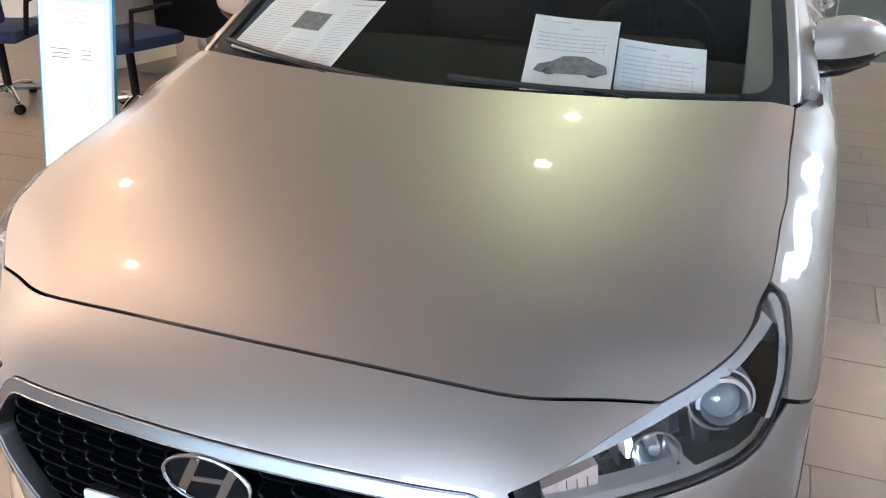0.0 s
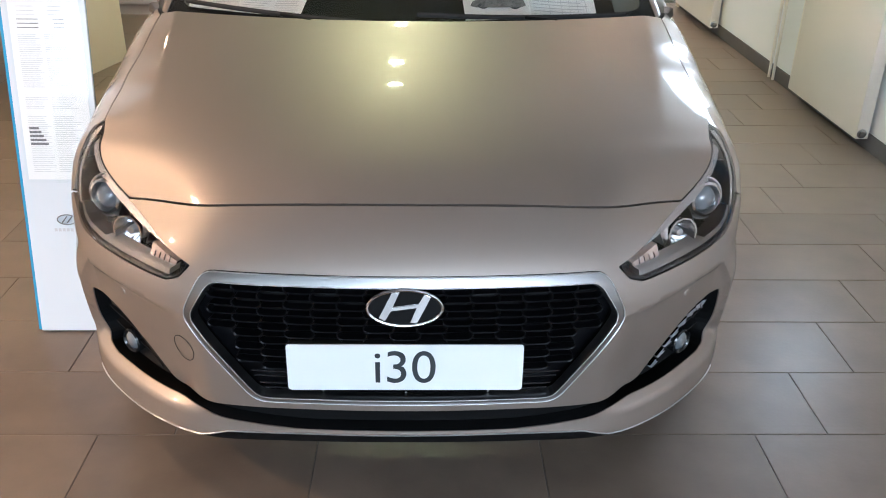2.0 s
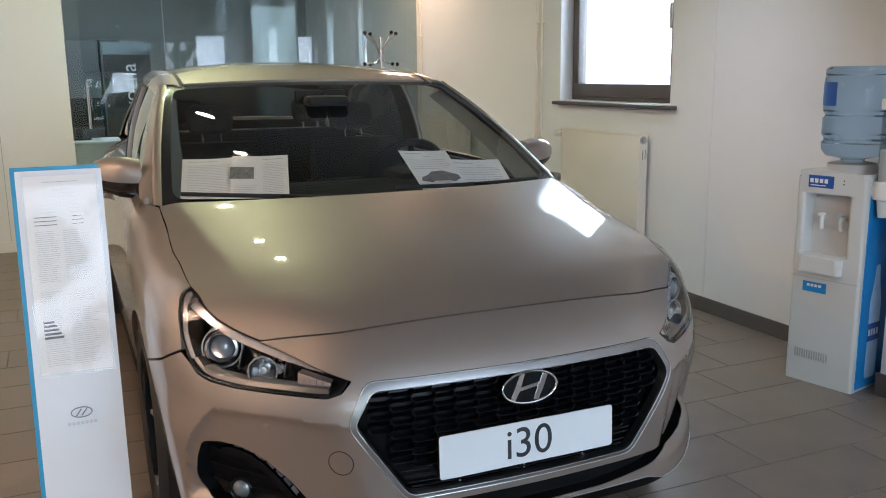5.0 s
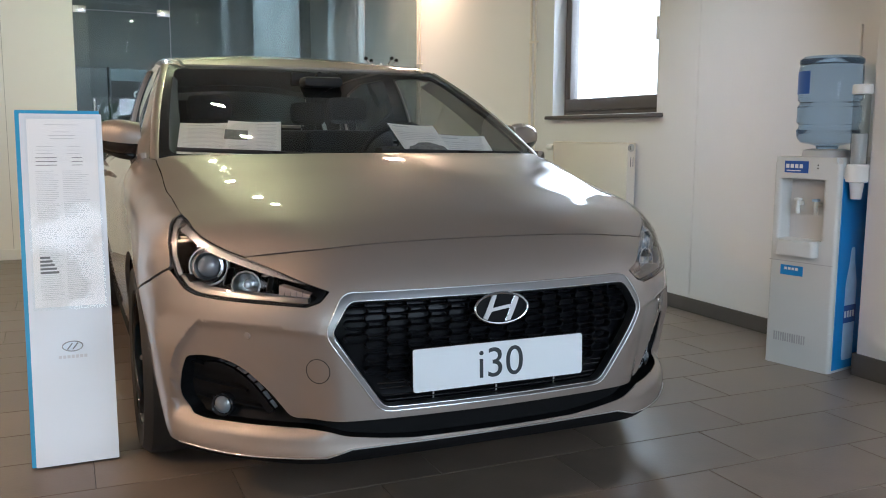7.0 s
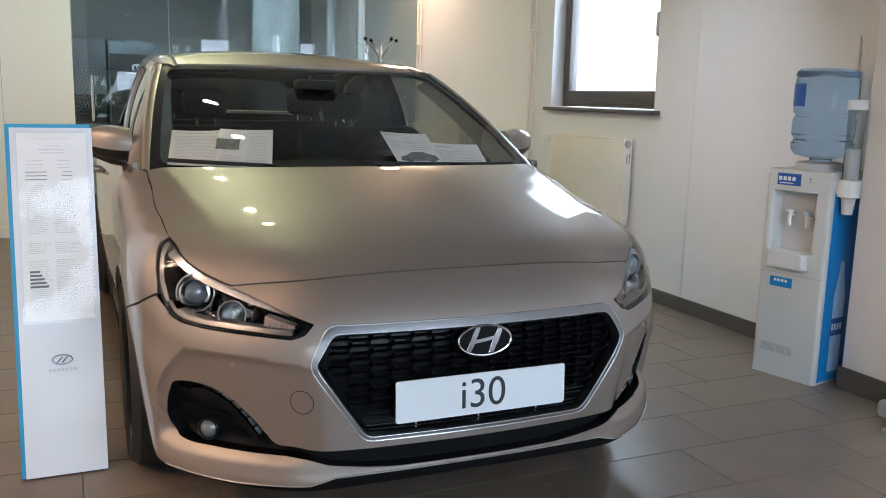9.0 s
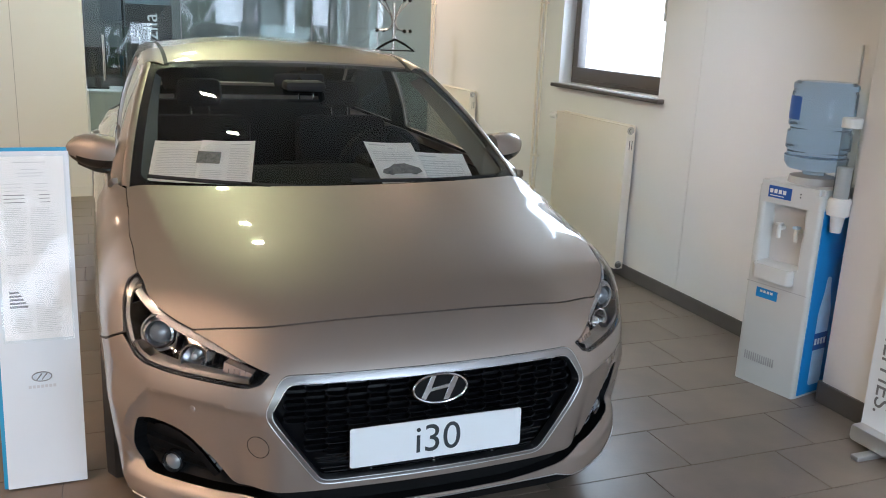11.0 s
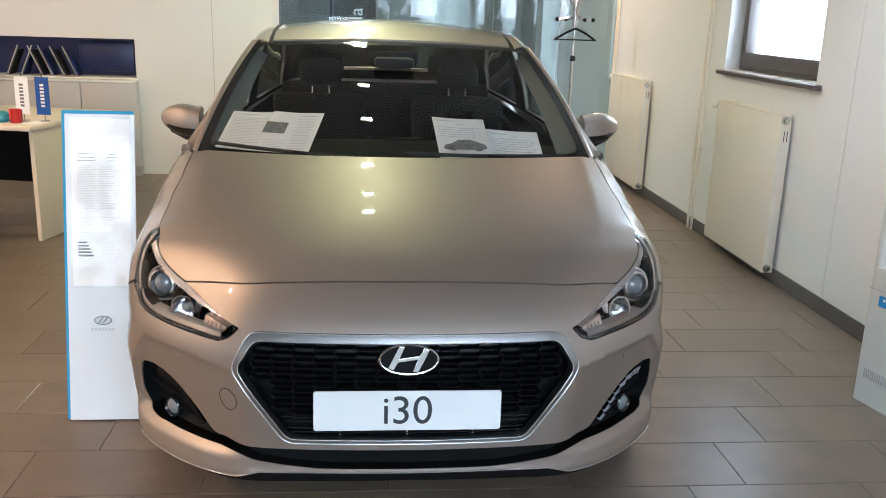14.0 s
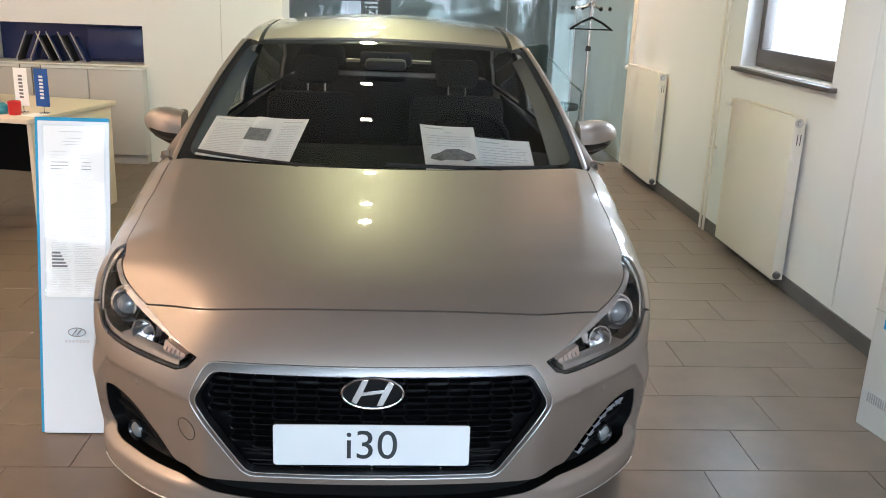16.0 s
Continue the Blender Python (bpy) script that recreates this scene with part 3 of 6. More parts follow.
HOOD_LINE = [(s, .762 - .041 * abs(s / .765) ** 2.3) for s in np.linspace(-.765, .765, 33)]
LAMP_TOP = [(.484, .650), (.56, .670), (.635, .690), (.695, .705), (.765, .721)]
HOOD_SIDE = [(.765, .721), (.82, .733), (.887, .751), (.94, .767), (.989, .784), (1.06, .803), (1.134, .818), (1.22, .834), (1.301, .849), (1.40, .867), (1.507, .890), (1.607, .920), (1.69, .940), (1.757, .956)]
LAMP_TOP = LAMP_TOP + HOOD_SIDE[1:7]
LAMP_LOW = [(1.126, .803), (1.088, .779), (1.04, .741), (1.005, .702), (.962, .658), (.925, .633), (.88, .621), (.80, .615), (.70, .613), (.60, .611), (.54, .609), (.503, .621)]
LAMP = rounded(LAMP_TOP + LAMP_LOW, .014, 3)
GRILLE = [(.445, .645), (.492, .541), (.343, .324), (-.343, .324), (-.492, .541), (-.445, .645)]
SMILE_HALF = [(0, .300), (.34, .303), (.53, .304), (.585, .300), (.608, .308), (.660, .372), (.724, .424), (.765, .443), (.806, .453), (.870, .456), (.925, .448),
              (.953, .398), (.972, .345), (.968, .306), (.93, .281), (.87, .275), (.75, .277), (.65, .278), (.56, .279), (.485, .276), (.435, .262), (.39, .256), (.33, .248), (.25, .241), (0, .238)]
SMILE = rounded(SMILE_HALF[1:-1] + mirrored(SMILE_HALF[1:-1]), .018, 3)
ARCH_Y, ARCH_Z, ARCH_R = .885, .315, .352


def arch(y_mid, a0, a1, n=18):
    return [(side_s(y_mid + ARCH_R * math.cos(a)), ARCH_Z + ARCH_R * math.sin(a)) for a in np.linspace(a0, a1, n)]


gap = .0028
half = LAMP_LOW[::-1]
rear_low = [(1.0, .676), (1.10, .632), (side_s(.647), .584)]
arch_front = [(side_s(ARCH_Y - math.sqrt(max(ARCH_R**2 - (z - ARCH_Z) ** 2, 0))), z) for z in (.55, .50, .45, .40, .35, .30, .25, .21)]
side_bumper = [(.765 - .002, .721 - .003)] + [(s - .002, z - .002) for s, z in reversed(LAMP_TOP[:4])] + [(.479, .645)] + [(s, z - .002) for s, z in half[:-4]] + rear_low + arch_front
bottom = [(1.22, .196), (1.05, .196), (.90, .200), (.78, .197), (.70, .198), (.60, .203), (.485, .206), (.42, .225), (0, .229)]
outline = HOOD_LINE[16:] + side_bumper + bottom
outline = [(s, z - (gap if k < 17 else 0)) for k, (s, z) in enumerate(outline)]
outline = outline[:-1] + [(0, .229)] + mirrored(outline[1:-1])
part_grille = rounded(GRILLE, .03)
crease = [(a, float(np.interp(a, CREASE_S, CREASE_Z))) for a in np.r_[np.linspace(.50, .86, 36), np.linspace(.867, .940, 12), np.linspace(.945, .966, 6)]]
crease_lines = [line for c in (0, .009) for half_line in [[(a - .5 * c, z - c) for a, z in crease]] for line in (half_line, [(-a, z) for a, z in half_line])]
patch("bumper", outline, [part_grille, SMILE], skin, .0095, PAINT, car, rim=.0035, lines=crease_lines)

# black recess with fog lamps and the lower intake
patch("lower_intake", SMILE, [], sunk(.042), .035, MATT_BLACK, car, wall=sunk(.003), label="matt black lower intake and fog lamp recess")
patch("lower_valance", [(-1.0, .195), (-1.0, .180), (-.6, .182), (-.45, .186), (0, .196), (.45, .186), (.6, .182), (1.0, .180), (1.0, .195), (.6, .212), (.45, .212), (.40, .232), (0, .236), (-.40, .232), (-.45, .212), (-.6, .212)], [], sunk(.014), .05, MATT_BLACK, car,
      label="matt black front valance")
chin = [(-.96, .199), (-.90, .202), (-.78, .199), (-.70, .200), (-.60, .205), (-.49, .208), (-.42, .2275), (-.2, .2305)]
chin += [(-a, z) for a, z in reversed(chin)]
chin = [(p[0] + (q[0] - p[0]) * k / 6, p[1] + (q[1] - p[1]) * k / 6) for p, q in zip(chin, chin[1:]) for k in range(6)]
part("lip_trim", tube([skin(a, z, -.0015) for a, z in chin], .0017, 6), SATIN, car, "thin bright lip edge")
for g in (1, -1):
    spine = [(.866, .440), (.835, .445), (.804, .444), (.766, .433), (.732, .415), (.706, .394), (.684, .372), (.664, .347), (.646, .324), (.630, .306)]
    spine = [(s + .016, z - .011) for s, z in spine]
    low = []
    for k, (p, q) in enumerate(zip(spine, spine[1:] + spine[-1:])):
        d = Vector((q[0] - p[0], q[1] - p[1])).normalized() if k < len(spine) - 1 else d
        low.append((p[0] + d.y * -.024, p[1] + d.x * .024))
    strip = spine[:-1] + low[-2::-1]
    drl = patch("daytime_lamp", strip if g > 0 else mirrored(strip), [], sunk(.014), .012, MATT_BLACK, car, wall=sunk(.04), label="faceted clear daytime running lamp")
    for k in range(len(spine) - 2):
        a0, a1, b0, b1 = (Vector(p) for p in (spine[k], spine[k + 1], low[k], low[k + 1]))
        for n, (p, q, r) in enumerate(((a0.lerp(a1, .08), a0.lerp(a1, .92), b0.lerp(b1, .45)), (b0.lerp(b1, .12), b0.lerp(b1, .95), a0.lerp(a1, .98)))):
            tri = [tuple(p), tuple(q), tuple(r)]
            patch("lamp_facet", tri if g > 0 else mirrored(tri), [], lambda s, z, c=tuple(p), t=n: skin(s, z, .004 + .3 * abs(s - c[0]) * (1 if t else .4)), .02, LED, drl, wall=sunk(.024))
    c = Vector(skin(g * .848, .306, .032))
    n = Vector((g * .62, -.78, 0))
    m = Matrix.Translation(c) @ n.to_track_quat("Z", "Y").to_matrix().to_4x4()
    fog = part("fog_lamp", turned([(.034, 0), (.034, .020), (.031, .024), (.026, .016), (.0, .016)], m, 28), GLOSS_BLACK, car)
    part("fog_lens", turned([(.025, .017), (.020, .023), (.010, .027), (0, .028)], m, 28), LENS, fog, "round clear fog lens")
    for k, inner_s in enumerate((.795, .755, .705)):
        z = .428 - k * .050
        fin = [(inner_s, z - .026 + .006 * k), (.90, z - .010), (.938 + .003 * k, z - .003), (.938 + .003 * k, z - .008), (.90, z - .015), (inner_s, z - .031 + .006 * k)]
        patch("recess_fin", fin if g > 0 else mirrored(fin), [], sunk(.024), .03, MATT_BLACK, car, rim=.018)
    if g < 0:
        part("tow_cap", tube([skin(-.512 + .033 * math.cos(a), .440 + .033 * math.sin(a), -.0002) for a in np.linspace(0, 2 * math.pi, 40, endpoint=False)], .0011, 6, closed=True), LINER, car, "fine round seam of the tow eye cap")
    m = Matrix.Translation(skin(g * .71, .525, -.001)) @ Vector((g * .62, -.78, 0)).to_track_quat("Z", "Y").to_matrix().to_4x4()
    part("parking_sensor", turned([(0, .003), (.008, .002), (.010, -.002)], m, 16), PAINT, car, "small round parking sensor")

# grille
INNER = rounded([(.426, .622), (.473, .541), (.334, .337), (-.334, .337), (-.473, .541), (-.426, .622)], .022)
patch("grille_surround", part_grille, [INNER], sunk(-.004), .02, DARK_CHROME, car, rim=.03, label="satin grey grille surround with bright edges")
for loop, deep in ((inset(part_grille, .001), -.0055), (inset(INNER, -.001), -.004)):
    part("bright_edge", tube([skin(s, z, deep) for s, z in refine(loop, .02)], .0012, 6, closed=True), SATIN, car, "fine chrome edge line")
patch("grille_backing", part_grille, [], sunk(.05), .05, GRILLE_BLACK, car, wall=sunk(.004), label="gloss black grille backing")
bm = bmesh.new()
rows, tall = 15, .0176
for r in range(2, rows):
    z = .362 + r * tall
    for k in range(-5, 6):
        x = (k + (.5 if r % 2 else 0)) * .116
        ring = rounded([(-.037, 0), (-.029, .0115), (.029, .0115), (.037, 0), (.029, -.0115), (-.029, -.0115)], .007, 2)
        if not all(inside((x + u, z + v), INNER) for u, v in ring[::3]):
            continue
        inner = [(u * .93, v * .78) for u, v in ring]
        rings = [[bm.verts.new(skin(x + u, z + v, .018 + dd)) for u, v in some] for some, dd in ((ring, .024), (ring, .0), (inner, .002), (inner, .026))]
        n = len(ring)
        for a, b in zip(rings, rings[1:]):
            for q in range(n):
                bm.faces.new((a[q], a[(q + 1) % n], b[(q + 1) % n], b[q]))
part("grille_mesh", bm, GRILLE_BLACK, car, "gloss black grille of staggered lozenge cells")
for z, half_wide in ((.350, .325), (.363, .335), (.384, .345), (.397, .352)):
    part("intake_bar", tube([skin(a, z, .020) for a in np.linspace(-half_wide, half_wide, 25)], .0022, 6), GLOSS_BLACK, car)
for a in (-.19, 0, .19):
    part("intake_post", tube([skin(a, .342, .022), skin(a, .372, .022)], .0022, 6), GREY_PLASTIC, car)

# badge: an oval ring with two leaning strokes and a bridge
tilt = Matrix.Translation((0, .004, .580)) @ Matrix.Rotation(radians(84), 4, "X")


def oval(a, b, n=48):
    return [(a * math.cos(2 * math.pi * k / n), b * math.sin(2 * math.pi * k / n)) for k in range(n)]


badge = part("badge_plate", prism(oval(.078, .040), .006, tilt), MATT_BLACK, car, "dark oval badge ground")
bm = tube([tilt @ Vector((x, y, .009)) for x, y in oval(.080, .0415)], .0038, 8, closed=True)
part("badge_ring", bm, CHROME, badge, "chrome oval badge ring")
bm = bmesh.new()
for g in (1, -1):
    prism([(g * x, g * y) for x, y in ((-.056, -.025), (-.043, -.033), (-.029, -.007), (-.011, .0357), (-.026, .037), (-.042, .004))], .009, tilt, bm, .002)
prism([(-.037, -.010), (.034, 0), (.037, .010), (-.034, 0)], .008, tilt, bm, .0015)
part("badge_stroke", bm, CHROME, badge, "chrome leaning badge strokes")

# plate
tilt = Matrix.Translation((0, -.004, .430)) @ Matrix.Rotation(radians(88), 4, "X")
plate = part("model_plate", prism(rounded([(-.26, -.058), (.26, -.058), (.26, .058), (-.26, .058)], .008), .004, tilt, bevel=.001), PLATE_WHITE, car, "white plastic display plate")
lettering("i30", .132, tilt @ Matrix.Translation((0, .002, .0046)), "plate_text", PLATE_INK, plate, "dark grey model lettering", .0004, fit=(.134, .082))
part("plate_holder", boxed((-.255, -.002, .376), (.255, .03, .486), .004), MATT_BLACK, car)

# bonnet
edge = np.array([skin(s, z) for s, z in HOOD_SIDE])
front = np.array([skin(s, z) for s, z in HOOD_LINE[16:]])
HOOD_Y = np.array([.08, .122, .2, .35, .55, .75, .95, 1.2, 1.5])
HOOD_Z = np.array([.725, .755, .798, .853, .906, .946, .980, 1.005, 1.02])


def curve_through(knots, values):
    """A function for the smooth curve through values at knots."""
    knots, values = np.asarray(knots, float), np.asarray(values, float)
    slope = np.gradient(values, knots)

    def at(z):
        i = int(np.clip(np.searchsorted(knots, z) - 1, 0, len(knots) - 2))
        h = knots[i + 1] - knots[i]
        t = (z - knots[i]) / h
        return (2 * t**3 - 3 * t * t + 1) * values[i] + (t**3 - 2 * t * t + t) * h * slope[i] + (3 * t * t - 2 * t**3) * values[i + 1] + (t**3 - t * t) * h * slope[i + 1]
    return at


FRONT_U = np.linspace(0, 1, 17)
crown_z = curve_through(HOOD_Y, HOOD_Z)
front_x, front_y, front_z = (curve_through(FRONT_U, front[:, k]) for k in range(3))
side_x, side_z = (curve_through(edge[:, 1], edge[:, k]) for k in (0, 2))
LIFT = front[0, 2] - crown_z(front[0, 1])


def centre_line(v):
    y = front[0, 1] + (.955 - front[0, 1]) * v
    return np.array((0, y, crown_z(y) + LIFT * max(1 - v, 0) ** 4))


def side_line(v):
    y = edge[0, 1] + (1.145 - edge[0, 1]) * v
    return np.array((side_x(y) - .002, y, side_z(y)))


ENDS = [centre_line(0), side_line(0), centre_line(1), side_line(1)]


def hood(u, v):
    """The bonnet, lofted between its middle line, its sides, the front seam and the rear edge."""
    a, g = abs(u), -1 if u < 0 else 1
    c0, e0, c1, e1 = ENDS
    bz = a**2.3 + (shoulder(a, .78 + .15 * v) - a**2.3) * smoothstep(0, .55, v)
    b = np.array((a, a * a, bz))
    f = np.array((front_x(a), front_y(a) + .0025, front_z(a)))
    r = np.array((e1[0] * a, .955 + .19 * a * a, c1[2] + (e1[2] - c1[2]) * bz))
    p = (1 - b) * centre_line(v) + b * side_line(v)
    p += max(1 - v, 0) ** 3 * (f - (1 - b) * c0 - b * e0) + max(v, 0) ** 2 * (r - (1 - b) * c1 - b * e1)
    return g * p[0], p[1], p[2]


patch("bonnet", [(-1, 0), (1, 0), (1, 1), (-1, 1)], [], hood, .021, PAINT, car, rim=.015, lines=[[(g * (.78 + .15 * v + c), v) for v in np.linspace(.03, .985, 46)] for g in (1, -1) for c in (0, .018)])
seal = [(p[0], p[1] - .004, p[2] - .014) for p in [hood(u, 1) for u in np.linspace(1, -1, 25)]]
part("bonnet_seal", tube(seal, .008, 6), RUBBER, car)

# head lamps
for g in (1, -1):
    flip = (lambda poly: poly) if g > 0 else mirrored
    shell = flip([(s, z) for s, z in LAMP])
    lamp = patch("headlamp", shell, [], sunk(.085), .03, GLOSS_BLACK, car, wall=sunk(.004), label="headlamp with projector lens behind a clear cover")
    patch("lamp_bezel", shell, [flip(inset(LAMP, .0045))], sunk(.004), .02, GLOSS_BLACK, lamp, wall=sunk(.008))
    def along(d0):
        out = []
        for k in range(1, len(LAMP_LOW) - 1):
            d = (Vector(LAMP_LOW[k + 1]) - Vector(LAMP_LOW[k - 1])).normalized()
            out.append((LAMP_LOW[k][0] + d.y * d0, LAMP_LOW[k][1] - d.x * d0))
        return out

    band = along(.0055) + along(.017)[::-1]
    patch("lamp_trim", flip(band), [], sunk(.012), .015, DARK_CHROME, lamp, wall=sunk(.045), label="dark silver inner lamp trim")
    outer = [(1.117, .805), (1.085, .780), (1.037, .743), (1.002, .705), (.963, .664)]
    brow = outer + [(s_ - .017, z_ + .004) for s_, z_ in reversed(outer)]
    patch("corner_trim", flip(brow), [], sunk(.006), .015, LAMP_SILVER, lamp, wall=sunk(.05), label="silver corner reflector")
    guide = [(s, z - .010) for s, z in LAMP_TOP[1:-1]] + [(s, z - .010 - .015 * smoothstep(.50, .75, s)) for s, z in reversed(LAMP_TOP[2:-1])]
    patch("light_guide", flip(guide), [], sunk(.014), .02, LAMP_SILVER, lamp, wall=sunk(.04), label="pale silver light guide strip")
    patch("lamp_cover", shell, [], sunk(.001), .03, CLEAR_COVER, lamp, rim=0, label="clear lamp cover").visible_shadow = False
    n = Vector((g * .35, -.93, .12))
    m = Matrix.Translation(skin(g * .925, .684, .075)) @ n.to_track_quat("Z", "Y").to_matrix().to_4x4()
    part("projector_ring", turned([(.031, .0), (.034, .038), (.037, .044), (.043, .042), (.045, .034), (.045, .0)], m, 36), CHROME, lamp, "chrome projector ring")
    part("projector_shroud", turned([(.047, .0), (.050, .030), (.054, .030), (.056, .0)], m, 36), SATIN, lamp)
    part("projector_lens", turned([(.033, .020), (.031, .032), (.023, .043), (.012, .048), (0, .050)], m, 36), LENS, lamp, "round glass projector lens")
    m = Matrix.Translation(skin(g * .768, .642, .080)) @ n.to_track_quat("Z", "Y").to_matrix().to_4x4()
    part("reflector_bowl", turned([(.040, .050), (.036, .050), (.031, .022), (.016, .006), (0, .004)], m, 12), CHROME, lamp, "faceted chrome reflector bowl")
    part("bulb_cap", turned([(.0, .040), (.009, .038), (.011, .028), (.011, .006)], m, 20), SATIN, lamp)
    # slanted mirror facets either side of the bowl, black gaps between
    for k, (s0, lo, hi, wide, lean) in enumerate(((.832, .640, .682, .008, .5), (.700, .640, .672, .012, -.6), (.684, .632, .664, .007, .6), (.724, .664, .680, .016, .4))):
        facet = [(s0, lo), (s0 + wide, lo + .004), (s0 + wide * 1.1, hi), (s0 + .003, hi - .005)]
        patch("reflector_facet", flip(facet), [], lambda s, z, c=s0, e=lean: skin(s, z, .050 + e * (abs(s) - c)), .02, CHROME if k % 2 else DARK_CHROME, lamp, wall=sunk(.08))
    for k in range(3):
        z = .622 + k * .007
        wave = [(.868 + .030 * k, z - .002), (.930 + .012 * k, z + .004 + .006 * k), (.930 + .012 * k, z + .006 + .006 * k), (.868 + .030 * k, z)]
        patch("shroud_rib", flip(wave), [], sunk(.046), .02, DARK_CHROME, lamp, wall=sunk(.06))
    amber = [(.540, .633), (.600, .645), (.640, .652), (.630, .612), (.565, .608), (.548, .615)]
    patch("turn_signal", flip(amber), [], sunk(.030), .02, AMBER, lamp, wall=sunk(.06), label="pale orange turn signal reflector")
    for k in range(4):
        a = .562 + k * .018
        patch("signal_facet", flip([(a, .612), (a + .002, .612), (a + .004, .640), (a + .002, .640)]), [], sunk(.027), .02, AMBER, lamp, wall=sunk(.03))

# flanks: wings, doors and rear, one sheet each
SEAM = (1.50, 2.56, 3.40)


def flank_top(y):
    return float(np.interp(y, (1.17, 1.5, 2.6, 3.5, 4.0), (.958, .968, .985, 1.015, 1.04)))


for g in (1, -1):
    flip = (lambda poly: poly) if g > 0 else mirrored
    wing = [(s + .002, z) for s, z in HOOD_SIDE[6:]] + [(side_s(1.3), .960), (side_s(SEAM[0]), flank_top(SEAM[0])), (side_s(SEAM[0]), .22), (side_s(1.24), .215)]
    wing += [(s, z) for s, z in arch(ARCH_Y, 0, math.pi * .72, 16)] + [(1.10, .640), (1.0, .684), (1.008, .702), (1.044, .741), (1.092, .779), (1.130, .803)]
    patch("front_wing", flip(wing), [], skin, .035, PAINT, car, rim=.015)
    door = [(side_s(SEAM[0]) + gap, .22), (side_s(SEAM[0]) + gap, flank_top(SEAM[0])), (side_s(2.0), flank_top(2.0)), (side_s(SEAM[1]), flank_top(SEAM[1])), (side_s(SEAM[1]), .22)]
    d1 = patch("front_door", flip(door), [], skin, .06, PAINT, car, rim=.015)
    bm = tube([skin(g * side_s(y), .86, -.006 - .026 * math.sin(math.pi * (y - 2.28) / .2)) for y in np.linspace(2.28, 2.48, 9)], .011, 8)
    part("door_handle", bm, PAINT, d1)
    door = [(side_s(SEAM[1]) + gap, .22), (side_s(SEAM[1]) + gap, flank_top(SEAM[1])), (side_s(SEAM[2]), flank_top(SEAM[2]))] + \
           [(side_s(3.535) - (ARCH_R * math.cos(a)), ARCH_Z + ARCH_R * math.sin(a)) for a in np.linspace(1.17, .02, 8)]
    d2 = patch("rear_door", flip([door[0], door[1], door[2]] + door[3:]), [], skin, .06, PAINT, car, rim=.015)
    bm = tube([skin(g * side_s(y), .885, -.006 - .026 * math.sin(math.pi * (y - 3.1) / .2)) for y in np.linspace(3.1, 3.3, 9)], .011, 8)
    part("door_handle", bm, PAINT, d2)
    tail = ALONG[-1]
    quarter = [(side_s(SEAM[2]) + gap, flank_top(SEAM[2])), (side_s(3.8), 1.03), (tail, 1.03), (tail, .30), (side_s(3.90), .28)] + \
              [(side_s(3.535) + (ARCH_R * math.cos(a)), ARCH_Z + ARCH_R * math.sin(a)) for a in np.linspace(0, 1.95, 14)]
    patch("rear_quarter", flip(quarter), [], skin, .08, PAINT, car, rim=.015)
    sill = [(side_s(1.24), .215), (side_s(3.2), .215), (side_s(3.2), .15), (side_s(1.24), .15)]
    patch("sill", flip(sill), [], sunk(.01), .08, MATT_BLACK, car, rim=.02, flip=True)

# glasshouse
def screen(u, v):
    bx, by, bz = .768 * u, .945 + .215 * u * u, .948 + .006 * u * u
    tx, ty, tz = .632 * u, 2.125 - .135 * u * u, 1.362 - .013 * u * u
    arc = 4 * v * (1 - v)
    return bx + (tx - bx) * v + .012 * u * arc, by + (ty - by) * v - .012 * arc, bz + (tz - bz) * v + .022 * arc * (1 - .35 * u * u)


square = [(-1, 0), (1, 0), (1, 1), (-1, 1)]
ws = patch("windscreen", [(u, v) for u, v in square], [], screen, .07, CAR_GLASS, car, rim=0, label="raked windscreen with black band edges")
ws.visible_shadow = False
below = lambda u, v: tuple(Vector(screen(u, v)) - Vector((0, 0, .004)))
patch("screen_band", [(-1, 0), (1, 0), (1, 1), (-1, 1)], [rounded([(-.955, .055), (.955, .055), (.952, .955), (-.952, .955)], .06, 6)], below, .05, GLOSS_BLACK, car, rim=0, label="black printed glass border")
patch("cowl", [(-.74, -.03), (.74, -.03), (.74, .10), (-.74, .10)], [], lambda x, t: (x, .935 + .2 * (x / .745) ** 2 + t, .938 + .12 * t), .08, MATT_BLACK, car, rim=.02)

ROOF_Y = np.array([1.9, 2.0, 2.125, 2.25, 2.45, 2.7, 3.1, 3.5, 3.9, 4.2])
ROOF_Z = np.array([1.29, 1.325, 1.366, 1.402, 1.440, 1.457, 1.450, 1.425, 1.378, 1.33])


def roof(x, y):
    ye = y + .135 * (x / .632) ** 2
    return x, y, bend(ye, ROOF_Y, ROOF_Z) - (.015 + .030 * smoothstep(2.1, 2.6, ye)) * (x / .6) ** 2


front_roof = [(x, 2.132 - .135 * (x / .632) ** 2) for x in np.linspace(-.560, .560, 17)]
patch("roof", front_roof + [(.560, 3.85), (-.560, 3.85)], [], roof, .06, PAINT, car, rim=.012)
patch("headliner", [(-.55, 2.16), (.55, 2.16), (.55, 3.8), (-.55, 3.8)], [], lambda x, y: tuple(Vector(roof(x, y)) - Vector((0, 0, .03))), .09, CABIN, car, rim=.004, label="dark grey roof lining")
PILLAR = lambda v: Vector(screen(1, v)) + Vector((.028, .05, -.006))
RAIL_Y = (2.04, 2.3, 2.7, 3.2, 3.6, 3.95)
RAIL_X = (.660, .660, .652, .632, .605, .560)
RAIL_Z = (1.343, 1.374, 1.392, 1.380, 1.345, 1.285)


